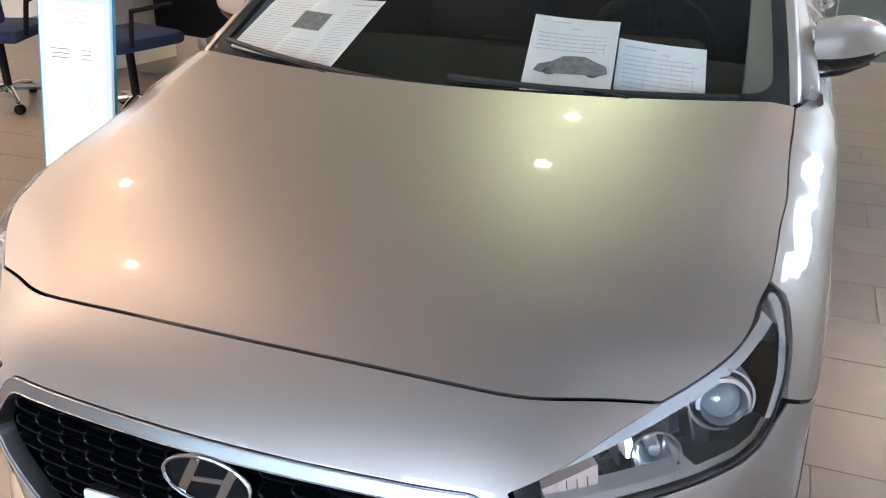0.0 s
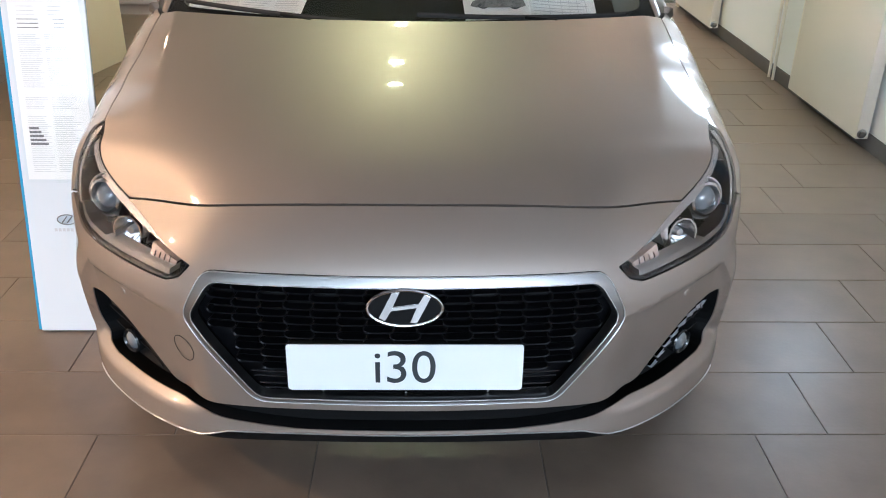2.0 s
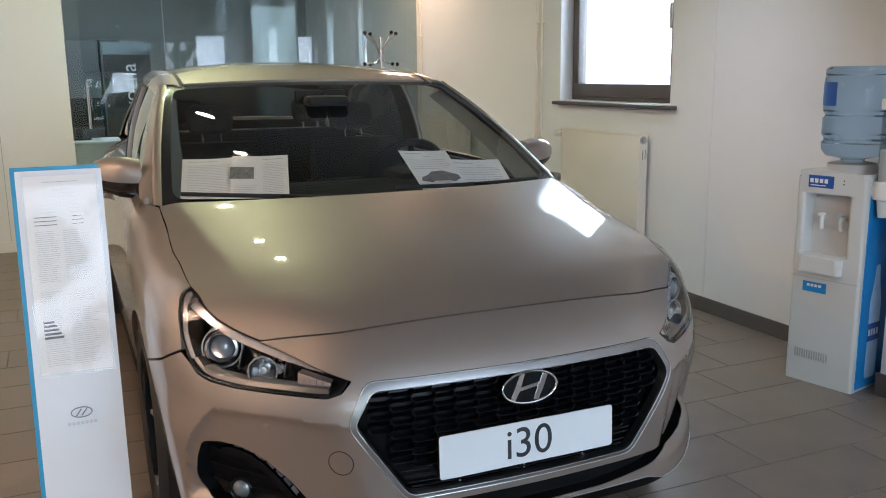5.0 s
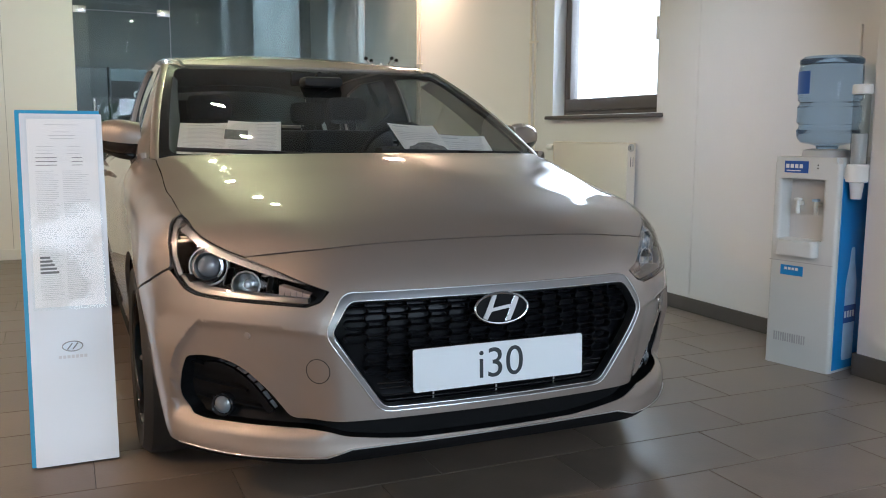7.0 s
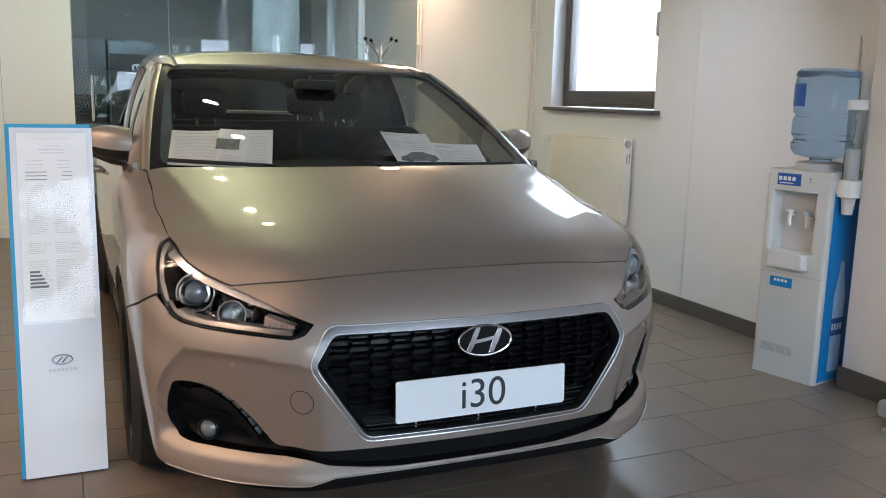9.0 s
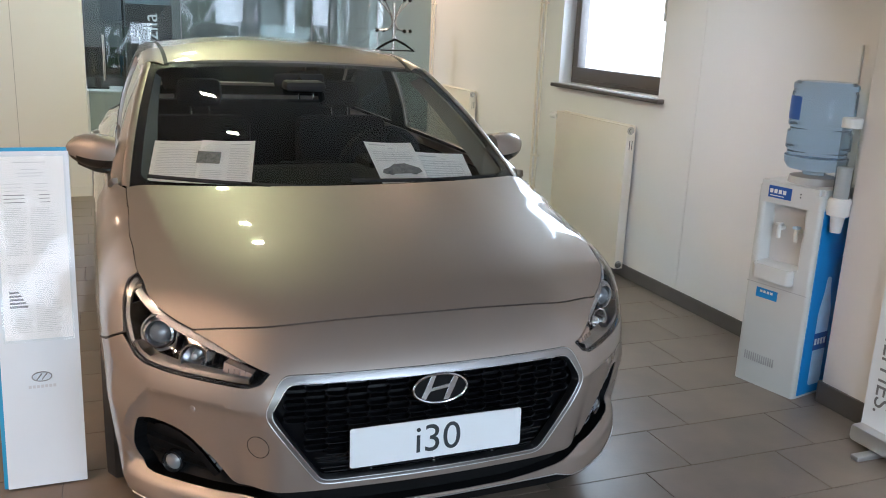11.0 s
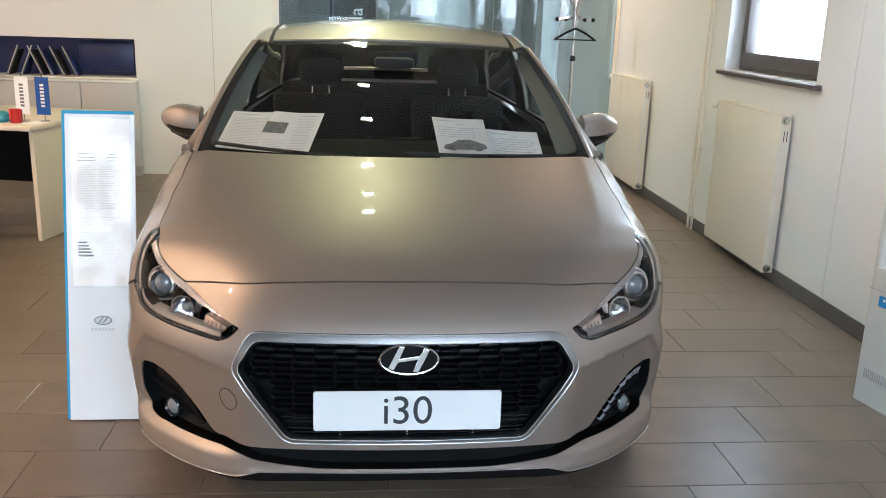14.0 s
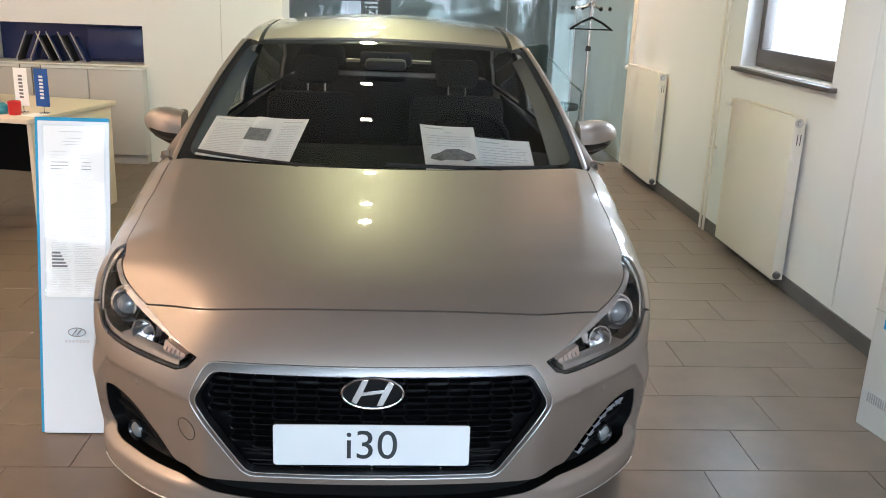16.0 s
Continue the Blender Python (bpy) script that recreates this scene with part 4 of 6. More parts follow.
def rail(p):
    """Upper edge of the side: up the pillar for p from 0 to 1, along the roof from 1 to 2."""
    if p <= 1:
        return PILLAR(p)
    y = 2.04 + (p - 1) * 1.91
    return Vector((np.interp(y, RAIL_Y, RAIL_X), y, np.interp(y, RAIL_Y, RAIL_Z)))


def belt(p):
    y = 1.20 + .84 * p if p <= 1 else 2.04 + (p - 1) * 1.91
    x, _, z = skin(side_s(y), flank_top(y))
    return Vector((x, y, z))


for g in (1, -1):
    sgn = Vector((g, 1, 1))
    flipped = g < 0

    def house(p, t, deep=0.0):
        a, b = belt(p), rail(p)
        q = a.lerp(b, t) + Vector((.022 * 4 * t * (1 - t) - deep, 0, 0))
        return tuple(q * sgn)

    front_win = rounded([(.26, .06), (1.27, .04), (1.29, .92), (1.02, .92), (.80, .875), (.55, .80), (.36, .66)], .03)
    rear_win = rounded([(1.37, .04), (1.78, .05), (1.80, .45), (1.70, .82), (1.58, .92), (1.37, .92)], .03)
    patch("side_frame", [(.02, 0), (2, 0), (2, 1), (1, 1), (.5, 1), (.02, 1)], [front_win, rear_win], house, .05, PAINT, car, rim=.02, flip=flipped)
    patch("side_lining", [(.02, 0), (2, 0), (2, 1), (1, 1), (.5, 1), (.02, 1)], [front_win, rear_win], lambda p, t: house(p, t, .028), .06, CABIN, car, rim=0, label="black inner window trim", flip=not flipped)
    for win, pane_glass in ((front_win, DOOR_GLASS), (rear_win, SIDE_GLASS)):
        p = patch("side_glass", win, [], lambda p, t: house(p, t, .012), .08, pane_glass, car, rim=0, label="dark tinted side window", flip=flipped)
        p.visible_shadow = False
    pil = [(1.29, .04), (1.37, .04), (1.37, .92), (1.29, .92)]
    patch("centre_pillar_trim", pil, [], lambda p, t: house(p, t, -.003), .05, GLOSS_BLACK, car, rim=.004, flip=flipped)

    def front_pillar(v, t):
        a, b = Vector(screen(1, v)), PILLAR(v)
        q = a.lerp(b, t) + Vector((.55, -.25, .8)) * (.010 * 4 * t * (1 - t))
        return tuple(q * sgn)

    def pillar_inside(v, t):
        q = Vector(screen(.975 - (.11 - .06 * v) * t, v)) + Vector((0, .03 + .05 * t, -.022 - .03 * t))
        return tuple(q * sgn)

    patch("pillar_lining", [(.06, 0), (.95, 0), (.95, 1), (.06, 1)], [], pillar_inside, .1, PILLAR_TRIM, car, rim=.004, label="grey inner pillar trim", flip=not flipped)
    patch("front_pillar", [(0, 0), (1, 0), (1, 1), (0, 1)], [], front_pillar, .07, PAINT, car, rim=.004, flip=not flipped)

    def roof_rail(y, t):
        a = Vector(roof(.578, y))
        b = Vector((np.interp(y, RAIL_Y, RAIL_X), y, np.interp(y, RAIL_Y, RAIL_Z)))
        q = a.lerp(b, t) + Vector((.2, 0, 1)) * (.010 * 4 * t * (1 - t))
        return tuple(q * sgn)

    patch("roof_rail", [(1.99, 0), (3.9, 0), (3.9, 1), (2.04, 1)], [], roof_rail, .08, PAINT, car, rim=.004, flip=not flipped)
    patch("roof_ditch", [(2.0, .556), (3.86, .556), (3.86, .582), (1.995, .582)], [], lambda y, x: tuple(Vector((g * x, y, roof(x, y)[2] - .005))), .05, MATT_BLACK, car, rim=0, flip=not flipped, label="black roof ditch moulding")

    # door mirror
    bm = bmesh.new()
    nu, nv = 26, 18
    rings = []
    for j in range(nv + 1):
        t = j / nv
        x = .805 + .182 * t
        k = max(1 - (max(t - .30, 0) / .70) ** 2.2, 0) ** .62 * (.92 + .08 * min(t / .3, 1))
        yc = 1.50 + .060 * t
        zc = 1.026 + .014 * t
        ring = []
        for i in range(nu):
            a = 2 * math.pi * i / nu
            cy, cz = math.cos(a), math.sin(a)
            dy = (.085 if cy < 0 else .045) * k * abs(cy) ** .8 * (1 if cy > 0 else -1)
            dz = (.070 if cz > 0 else .064) * k * abs(cz) ** .8 * (1 if cz > 0 else -1)
            ring.append(bm.verts.new((g * x, yc + dy, zc + dz)))
        rings.append(ring)
    for a, b in zip(rings, rings[1:]):
        for i in range(nu):
            bm.faces.new((a[i], a[(i + 1) % nu], b[(i + 1) % nu], b[i]))
    bm.faces.new(rings[0])
    lower = bm.copy()
    for shell, keep_low in ((bm, False), (lower, True)):
        shell.faces.ensure_lookup_table()
        drop_faces = [f for f in shell.faces if (f.calc_center_median().z < 1.003 + .10 * (abs(f.calc_center_median().x) - .805)) != keep_low]
        bmesh.ops.delete(shell, geom=drop_faces, context="FACES")
    mirror = part("door_mirror", bm, PAINT, car, "body-coloured door mirror housing")
    part("mirror_base", lower, GLOSS_BLACK, mirror, "gloss black lower mirror shell")
    part("mirror_glass", prism(rounded([(-.075, -.05), (.075, -.05), (.065, .05), (-.07, .05)], .02), .003,
         Matrix.Translation((g * .885, 1.582, 1.036)) @ Matrix.Rotation(radians(-90), 4, "X")), CHROME, mirror, "mirror glass")
    bm = tube([(g * .80, 1.52, .955), (g * .83, 1.515, .962), (g * .875, 1.525, .972), (g * .94, 1.545, .990)], [.022, .020, .022, .012], 10)
    part("mirror_arm", bm, GLOSS_BLACK, mirror, "gloss black mirror foot")
    part("mirror_lamp", tube([(g * .90, 1.475, 1.018), (g * .935, 1.492, 1.020), (g * .96, 1.52, 1.024)], .005, 6), CLEAR_COVER, mirror, "slim mirror turn signal")
    part("window_trim", tube([tuple((belt(p) + Vector((.004, 0, .004))) * sgn) for p in np.linspace(.2, 1.8, 24)], .006, 6), CHROME, car)

# rear: hatch and window
def hatch(u, v):
    a = Vector(roof(u * .56, 3.85))
    b = Vector((u * .70, 4.26 - .06 * u * u, 1.02))
    return tuple(a.lerp(b, v) + Vector((0, .06, .03)) * (4 * v * (1 - v)))


patch("tailgate", [(-1, 0), (1, 0), (1, 1), (-1, 1)], [rounded([(-.85, .14), (.85, .14), (.80, .80), (-.80, .80)], .08)], hatch, .1, PAINT, car, rim=.01)
patch("tailgate_lining", [(-1, 0), (1, 0), (1, 1), (-1, 1)], [rounded([(-.85, .14), (.85, .14), (.80, .80), (-.80, .80)], .08)], lambda u, v: tuple(Vector(hatch(u, v)) - Vector((0, .022, .022))), .1, CABIN, car, rim=0, label="black inner tailgate trim", flip=True)
patch("rear_glass", rounded([(-.85, .14), (.85, .14), (.80, .80), (-.80, .80)], .08), [], hatch, .15, SIDE_GLASS, car, rim=0, label="tinted rear window").visible_shadow = False

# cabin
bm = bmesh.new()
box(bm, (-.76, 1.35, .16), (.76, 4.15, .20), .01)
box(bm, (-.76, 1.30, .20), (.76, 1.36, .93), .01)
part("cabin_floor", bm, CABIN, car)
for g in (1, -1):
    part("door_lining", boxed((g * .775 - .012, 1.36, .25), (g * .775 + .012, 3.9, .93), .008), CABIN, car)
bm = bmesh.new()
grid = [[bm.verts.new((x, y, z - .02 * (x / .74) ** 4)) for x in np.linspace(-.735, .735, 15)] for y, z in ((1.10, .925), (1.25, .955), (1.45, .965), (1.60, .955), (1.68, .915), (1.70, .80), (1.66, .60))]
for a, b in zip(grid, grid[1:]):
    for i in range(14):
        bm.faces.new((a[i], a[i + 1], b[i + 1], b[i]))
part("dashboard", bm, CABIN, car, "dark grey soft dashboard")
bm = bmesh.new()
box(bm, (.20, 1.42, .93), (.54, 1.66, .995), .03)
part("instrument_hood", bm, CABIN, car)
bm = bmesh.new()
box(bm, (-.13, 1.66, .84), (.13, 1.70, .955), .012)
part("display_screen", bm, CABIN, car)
m = Matrix.Translation((.37, 1.80, .93)) @ Matrix.Rotation(radians(-62), 4, "X")
wheel_part = part("steering_wheel", tube([m @ Vector((.183 * math.cos(a), .183 * math.sin(a), 0)) for a in np.linspace(0, 2 * math.pi, 40, endpoint=False)], .016, 10, closed=True), CABIN, car, "dark steering wheel")
bm = bmesh.new()
prism(rounded([(-.07, -.06), (.07, -.06), (.08, .05), (-.08, .05)], .03), .03, m @ Matrix.Translation((0, 0, -.015)), bm)
for a in (0, math.pi, -math.pi / 2):
    tube([m @ Vector((.06 * math.cos(a), .06 * math.sin(a), -.005)), m @ Vector((.18 * math.cos(a), .18 * math.sin(a), 0))], .013, 8, bm)
part("wheel_hub", bm, CABIN, wheel_part)


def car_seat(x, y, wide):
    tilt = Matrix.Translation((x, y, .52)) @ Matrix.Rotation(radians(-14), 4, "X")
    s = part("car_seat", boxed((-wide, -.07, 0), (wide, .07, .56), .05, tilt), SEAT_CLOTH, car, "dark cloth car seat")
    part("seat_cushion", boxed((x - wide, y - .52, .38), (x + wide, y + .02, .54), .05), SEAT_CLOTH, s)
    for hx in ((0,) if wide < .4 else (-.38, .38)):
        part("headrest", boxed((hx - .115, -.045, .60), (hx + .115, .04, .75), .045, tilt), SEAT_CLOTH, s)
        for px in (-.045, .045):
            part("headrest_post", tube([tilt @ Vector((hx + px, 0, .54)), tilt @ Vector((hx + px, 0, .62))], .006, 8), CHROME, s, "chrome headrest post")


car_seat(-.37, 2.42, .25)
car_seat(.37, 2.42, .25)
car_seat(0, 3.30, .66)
bm = boxed((-.115, 1.86, 1.262), (.115, 1.885, 1.325), .014)
tube([(0, 1.86, 1.30), (0, 1.80, 1.315)], .012, 8, bm)
part("rear_view_mirror", bm, LINER, car)
bm = boxed((-.09, 1.72, 1.255), (.09, 1.84, 1.30), .02)
part("sensor_housing", bm, LINER, car)

# wipers
def on_screen(u, v, up):
    p, q = Vector(screen(u, v)), Vector((0, -.35, .94))
    return p + q * up


for a, b, root in ((.86, .02, .52), (-.10, -.92, -.42)):
    blade = [on_screen(u, .022 + .038 * k, .012) for u, k in zip(np.linspace(a, b, 12), np.linspace(0, 1, 12))]
    w = part("wiper", tube(blade, .0078, 6), RUBBER, car, "black wiper blade")
    arm = [on_screen(root, -.02, .012), on_screen((root + a) / 2 * .5 + (a + b) / 4, .008, .020), on_screen((a + b) / 2, .034, .018)]
    part("wiper_arm", tube(arm, [.010, .008, .005], 8), MATT_BLACK, w)

# wheels
def road_wheel(x, y, g):
    m = Matrix.Translation((x, y, .315)) @ Matrix.Rotation(radians(90 * g), 4, "Y")
    w = part("wheel", turned([(.205, -.10), (.290, -.105), (.312, -.08), (.316, -.04), (.316, .04), (.312, .08), (.290, .105), (.225, .10), (.212, .08)], m, 48), RUBBER, car, "black tyre on a multi-spoke alloy rim")
    part("rim", turned([(.222, .092), (.214, .096), (.206, .084), (.200, .02), (.200, -.09)], m, 48), GLOSS_BLACK, w)
    part("brake_disc", turned([(.0, .0), (.15, .0), (.15, .02), (0, .02)], m, 32), STEEL, w)
    part("hub_cap", turned([(.0, .084), (.028, .083), (.032, .07), (.032, .03)], m, 24), SATIN, w)
    for k in range(10):
        r = m @ Matrix.Rotation(2 * math.pi * k / 10, 4, "Z")
        bm = bmesh.new()
        prism([(.025, -.013), (.205, -.020), (.205, -.004), (.025, .004)], .018, r @ Matrix.Translation((0, 0, .062)), bm, .003)
        part("spoke", bm, SATIN if k % 2 else GLOSS_BLACK, w)
    c = [(x - g * .02 + g * dx, y + .338 * math.cos(a), .315 + .338 * math.sin(a)) for dx in (0, -.16) for a in np.linspace(-.1, math.pi + .1, 20)]
    bm = bmesh.new()
    vs = [bm.verts.new(p) for p in c]
    for k in range(19):
        bm.faces.new((vs[k], vs[k + 1], vs[k + 21], vs[k + 20]))
    part("arch_liner", bm, LINER, car)


for g in (1, -1):
    road_wheel(g * .785, ARCH_Y, g)
    road_wheel(g * .785, 3.535, g)
bm = boxed((-.66, .50, .17), (.66, 4.1, .185), 0)
part("underbody", bm, LINER, car)
bm = boxed((-.36, .13, .22), (.36, .15, .58), 0)
part("radiator_core", bm, LINER, car)


# ---- things in the room ----
def flat_bars(rects, m, lift=0.0006):
    """Thin printed bars: (x, y, width, height) rectangles on the plane of m."""
    bm = bmesh.new()
    for x, y, w, h in rects:
        vs = [bm.verts.new(m @ Vector((px, py, lift))) for px, py in ((x, y), (x + w, y), (x + w, y + h), (x, y + h))]
        bm.faces.new(vs)
    return bm


# price board on the floor beside the car
stand = thing("price_stand", (-1.08, .90, 0), "white leaning price board with cyan edge and printed data sheet", "sign stand")
up = Vector((0, .203, 1.11)).normalized()
SM = Matrix.Translation((-1.201, .828, .004)) @ Matrix((Vector((1, .006, 0)), up, Vector((1, 0, 0)).cross(up))).transposed().to_4x4()
H = 1.122
board = part("board", prism(rounded([(0, 0), (.244, 0), (.244, H), (0, H)], .003, 2), .010, SM, bevel=.001), BOARD, stand)
part("back_panel", prism(rounded([(-.013, 0), (.238, 0), (.238, H + .013), (-.013, H + .013)], .003, 2), .018, SM @ Matrix.Translation((0, 0, -.0185))), BLUE_EDGE, stand, "cyan backing panel")
sheet = part("data_sheet", prism([(.020, .50), (.226, .50), (.226, 1.105), (.020, 1.105)], .0006, SM @ Matrix.Translation((0, 0, .0102))), PAPER, stand, "printed data sheet")
rng = random.Random(4)
dark, pale = [], []
for k, (v, w) in enumerate(((1.085, .10), (1.062, .05), (1.050, .08), (1.040, .07))):
    pale.append((.123 - w / 2, v, w, .0018))
for v in (1.015, 1.003, .992):
    pale += [(.045, v, .05, .0014), (.135, v, .04, .0014)]
for v in (.978, .966, .954):
    dark += [(.042, v, .062, .0022), (.148, v, .032, .0018)]
v = .935
while v > .52:
    if not .755 < v < .775 and not .70 < v < .715:
        pale += [(.040, v, .048 + .02 * rng.random(), .0011), (.118, v, .055 + .03 * rng.random(), .0011)]
    v -= .0055 + .0015 * rng.random()
for k in range(5):
    dark.append((.040, .655 - k * .012, .030 + .006 * k, .007))
part("printed_rows", flat_bars(pale, SM, .0112), INK_PALE, sheet)
part("printed_headings", flat_bars(dark, SM, .0113), INK, sheet)
film = part("clear_film", flat_bars([(.014, .49, .218, .622)], SM, .0128), glass("clear_film", (0.97, 0.98, 0.98), 0.0, 1.5), stand, "clear plastic film pocket")
film.visible_shadow = False
bm = tube([SM @ Vector((.122 + .030 * math.cos(a), .372 + .0155 * math.sin(a), .0118)) for a in np.linspace(0, 2 * math.pi, 32, endpoint=False)], .0018, 6, closed=True)
for dx in (-.008, .008):
    tube([SM @ Vector((.122 + dx - .008, .362, .0118)), SM @ Vector((.122 + dx + .008, .382, .0118))], .002, 6, bm)
part("oval_mark", bm, DARK_CHROME, stand, "small chrome oval mark")
part("name_bar", flat_bars([(.080 + k * .0125, .334, .009, .010) for k in range(7)], SM, .0110), INK_PALE, stand)
part("rear_strut", boxed((-1.10, 1.16, 0), (-1.06, 1.19, .06), .004), BLUE_EDGE, stand)
bm = tube([(-1.08, .98, .75), (-1.08, 1.17, .03)], .010, 8)
part("strut", bm, STEEL, stand)


# papers behind the windscreen
def paper(corners, label, bars, photo=None, picture=None):
    a, b, c, d = (Vector(p) for p in corners)    # top left, top right, bottom right, bottom left
    at = lambda u, v: d.lerp(c, u).lerp(a.lerp(b, u), v) + (b - a).cross(a - d).normalized() * (-.004 * math.sin(math.pi * u))
    ob = thing("paper_sheet", (d + c) / 2, label, "paper", "papers behind the windscreen")
    bm = bmesh.new()
    n = 8
    grid = [[bm.verts.new(at(i / n, j / n)) for i in range(n + 1)] for j in range(n + 1)]
    for j in range(n):
        for i in range(n):
            bm.faces.new((grid[j][i], grid[j][i + 1], grid[j + 1][i + 1], grid[j + 1][i]))
    bmesh.ops.solidify(bm, geom=bm.faces[:], thickness=.0006)
    part("sheet", bm, PAPER, ob)
    nrm = (b - a).cross(a - d).normalized()

    def quads(rects, lift):
        bm = bmesh.new()
        for x, y, w, h in rects:
            m = 4
            lo = [bm.verts.new(at(x + w * k / m, y) + nrm * lift) for k in range(m + 1)]
            hi = [bm.verts.new(at(x + w * k / m, y + h) + nrm * lift) for k in range(m + 1)]
            for k in range(m):
                bm.faces.new((lo[k], lo[k + 1], hi[k + 1], hi[k]))
        return bm
    part("print_lines", quads(bars, .0018), INK_PALE, ob)
    if photo:
        part("print_photo", quads([photo], .0022), PHOTO, ob, "small dark printed photo")
    if picture:
        x, y, w, h = picture
        side_view = [(0, .12), (.06, .45), (.22, .62), (.38, .95), (.66, 1.0), (.86, .70), (.97, .55), (1.0, .2), (.9, .08), (.1, .04)]
        bm = bmesh.new()
        bm.faces.new([bm.verts.new(at(x + w * p, y + h * q) + nrm * .0020) for p, q in side_view])
        shape = part("print_picture", bm, PHOTO, ob, "printed dark grey picture of a car")
        for p in (.22, .80):
            bm = bmesh.new()
            bm.faces.new([bm.verts.new(at(x + w * (p + .09 * math.cos(a)), y + h * (.14 + .17 * math.sin(a))) + nrm * .0026) for a in np.linspace(0, 2 * math.pi, 16, endpoint=False)])
            part("printed_wheel", bm, PLATE_INK, shape)
    return ob


rows = lambda x, w, v0, v1, step: [(x, v, w * (.85 + .15 * ((k * 7) % 5) / 4), step * .22) for k, v in enumerate(np.arange(v0, v1, step))]
paper(((-.660, 1.412, 1.088), (-.450, 1.376, 1.092), (-.500, 1.115, .955), (-.712, 1.150, .952)), "white A4 text sheet leaning behind the windscreen glass", rows(.08, .84, .10, .86, .035) + [(.1, .92, .5, .012)])
paper(((-.490, 1.346, 1.098), (-.289, 1.330, 1.095), (-.349, 1.080, .950), (-.556, 1.095, .950)), "white A4 text sheet with a small photo behind the windscreen glass", rows(.55, .38, .10, .84, .035) + rows(.06, .40, .06, .40, .035) + [(.55, .91, .36, .014)], photo=(-.03, .52, .42, .24))
paper(((.141, 1.298, 1.094), (.352, 1.318, 1.084), (.376, 1.105, .940), (.166, 1.075, .945)), "white A4 data sheet with a car picture behind the windscreen glass",
      [(.08, .92, .35, .02), (.45, .85, .12, .015)] + rows(.08, .84, .57, .80, .05) + [(x, .55, .006, .23) for x in (.3, .5, .62, .74, .86)], picture=(.10, .27, .84, .25))
paper(((.357, 1.295, 1.050), (.568, 1.270, 1.042), (.588, 1.150, .930), (.372, 1.165, .935)), "white data sheet with a printed table behind the windscreen glass",
      [(.08, .86, .35, .03), (.5, .80, .10, .02)] + rows(.08, .84, .12, .74, .075) + [(x, .10, .006, .62) for x in (.32, .5, .62, .74, .86)])

# water dispenser in the corner by the pier
X, Y = Vector((.2176, -.976, 0)), Vector((.976, .2176, 0))
DM = Matrix.Translation((1.946, .824, 0)) @ Matrix((X, Y, Vector((0, 0, 1)))).transposed().to_4x4()
disp = thing("water_dispenser", (2.05, .85, 0), "white floor-standing water dispenser with blue printed side panel", "water dispenser")
square_plan = rounded([(-.158, 0), (.158, 0), (.158, .31), (-.158, .31)], .018, 5)
hollow_plan = rounded([(-.158, 0), (-.118, 0), (-.118, .085), (.085, .085), (.085, 0), (.158, 0), (.158, .31), (-.158, .31)], .018, 5)
bm = prism(square_plan, .585, DM)
prism(hollow_plan, .275, DM @ Matrix.Translation((0, 0, .585)), bm)
prism(square_plan, .095, DM @ Matrix.Translation((0, 0, .860)), bm, .026)
body = part("body", bm, DISPENSER_WHITE, disp)
part("front_panel", prism(rounded([(-.118, .585), (.085, .585), (.085, .80), (.055, .842), (-.06, .866), (-.118, .866)], .02), .004,
     DM @ Matrix.Rotation(radians(90), 4, "X") @ Matrix.Translation((0, 0, -.084))), PALE_PLASTIC, disp, "pale grey tap recess panel")
part("drip_tray", prism(rounded([(-.115, 0), (.085, 0), (.078, -.045), (-.108, -.045)], .02), .07, DM @ Matrix.Translation((0, .004, .515)), bevel=.006), DISPENSER_WHITE, disp)
for tx, c in ((-.058, WHITE_PLASTIC), (.030, ICE_PRINT)):
    bm = tube([DM @ Vector((tx, .084, .745)), DM @ Vector((tx, .045, .745))], .010, 10)
    tube([DM @ Vector((tx, .050, .762)), DM @ Vector((tx, .042, .735)), DM @ Vector((tx, .046, .700))], .010, 10, bm)
    tap = part("tap", bm, WHITE_PLASTIC, disp, "white plastic tap")
    part("tap_lever", boxed((tx - .012, .028, .758), (tx + .012, .060, .770), .003, DM), c, tap)
label_m = DM @ Matrix.Rotation(radians(90), 4, "X")
part("front_label", prism([(-.105, .885), (.010, .885), (.010, .938), (-.105, .938)], .003, label_m @ Matrix.Translation((0, 0, -.001))), NAVY_PRINT, disp, "blue label")
part("label_mark", flat_bars([(-.098 + k * .022, .906, .016, .018) for k in range(4)] + [(-.095, .893, .07, .004)], label_m, .0026), WHITE_PRINT, disp)
part("door_seam", flat_bars([(-.156, .482, .31, .003)], label_m, .0016), GREY_PLASTIC, disp)
part("lower_label", prism([(-.098, .420), (.012, .420), (.012, .465), (-.098, .465)], .0018, label_m), BLUE_PANEL, disp, "blue label")
part("lower_label_mark", flat_bars([(-.078 + k * .018, .444, .013, .012) for k in range(4)], label_m, .0024), WHITE_PRINT, disp)
for k in range(14):
    part("vent_slot", boxed((-.115 + k * .0115, -.002, .110), (-.109 + k * .0115, .003, .150), .0005, DM), GREY_PLASTIC, disp)
for k in range(2):
    part("indicator", boxed((.052, -.001, .905 + k * .014), (.058, .002, .911 + k * .014), .001, DM), MATT_BLACK, disp)
side_m = DM @ Matrix.Translation((.158, 0, 0)) @ Matrix.Rotation(radians(90), 4, "Z") @ Matrix.Rotation(radians(90), 4, "X")
part("side_panel", prism([(.030, .012), (.300, .012), (.300, .875), (.030, .875)], .0035, side_m @ Matrix.Translation((0, 0, -.001))), BLUE_PANEL, disp, "printed bright blue side panel")
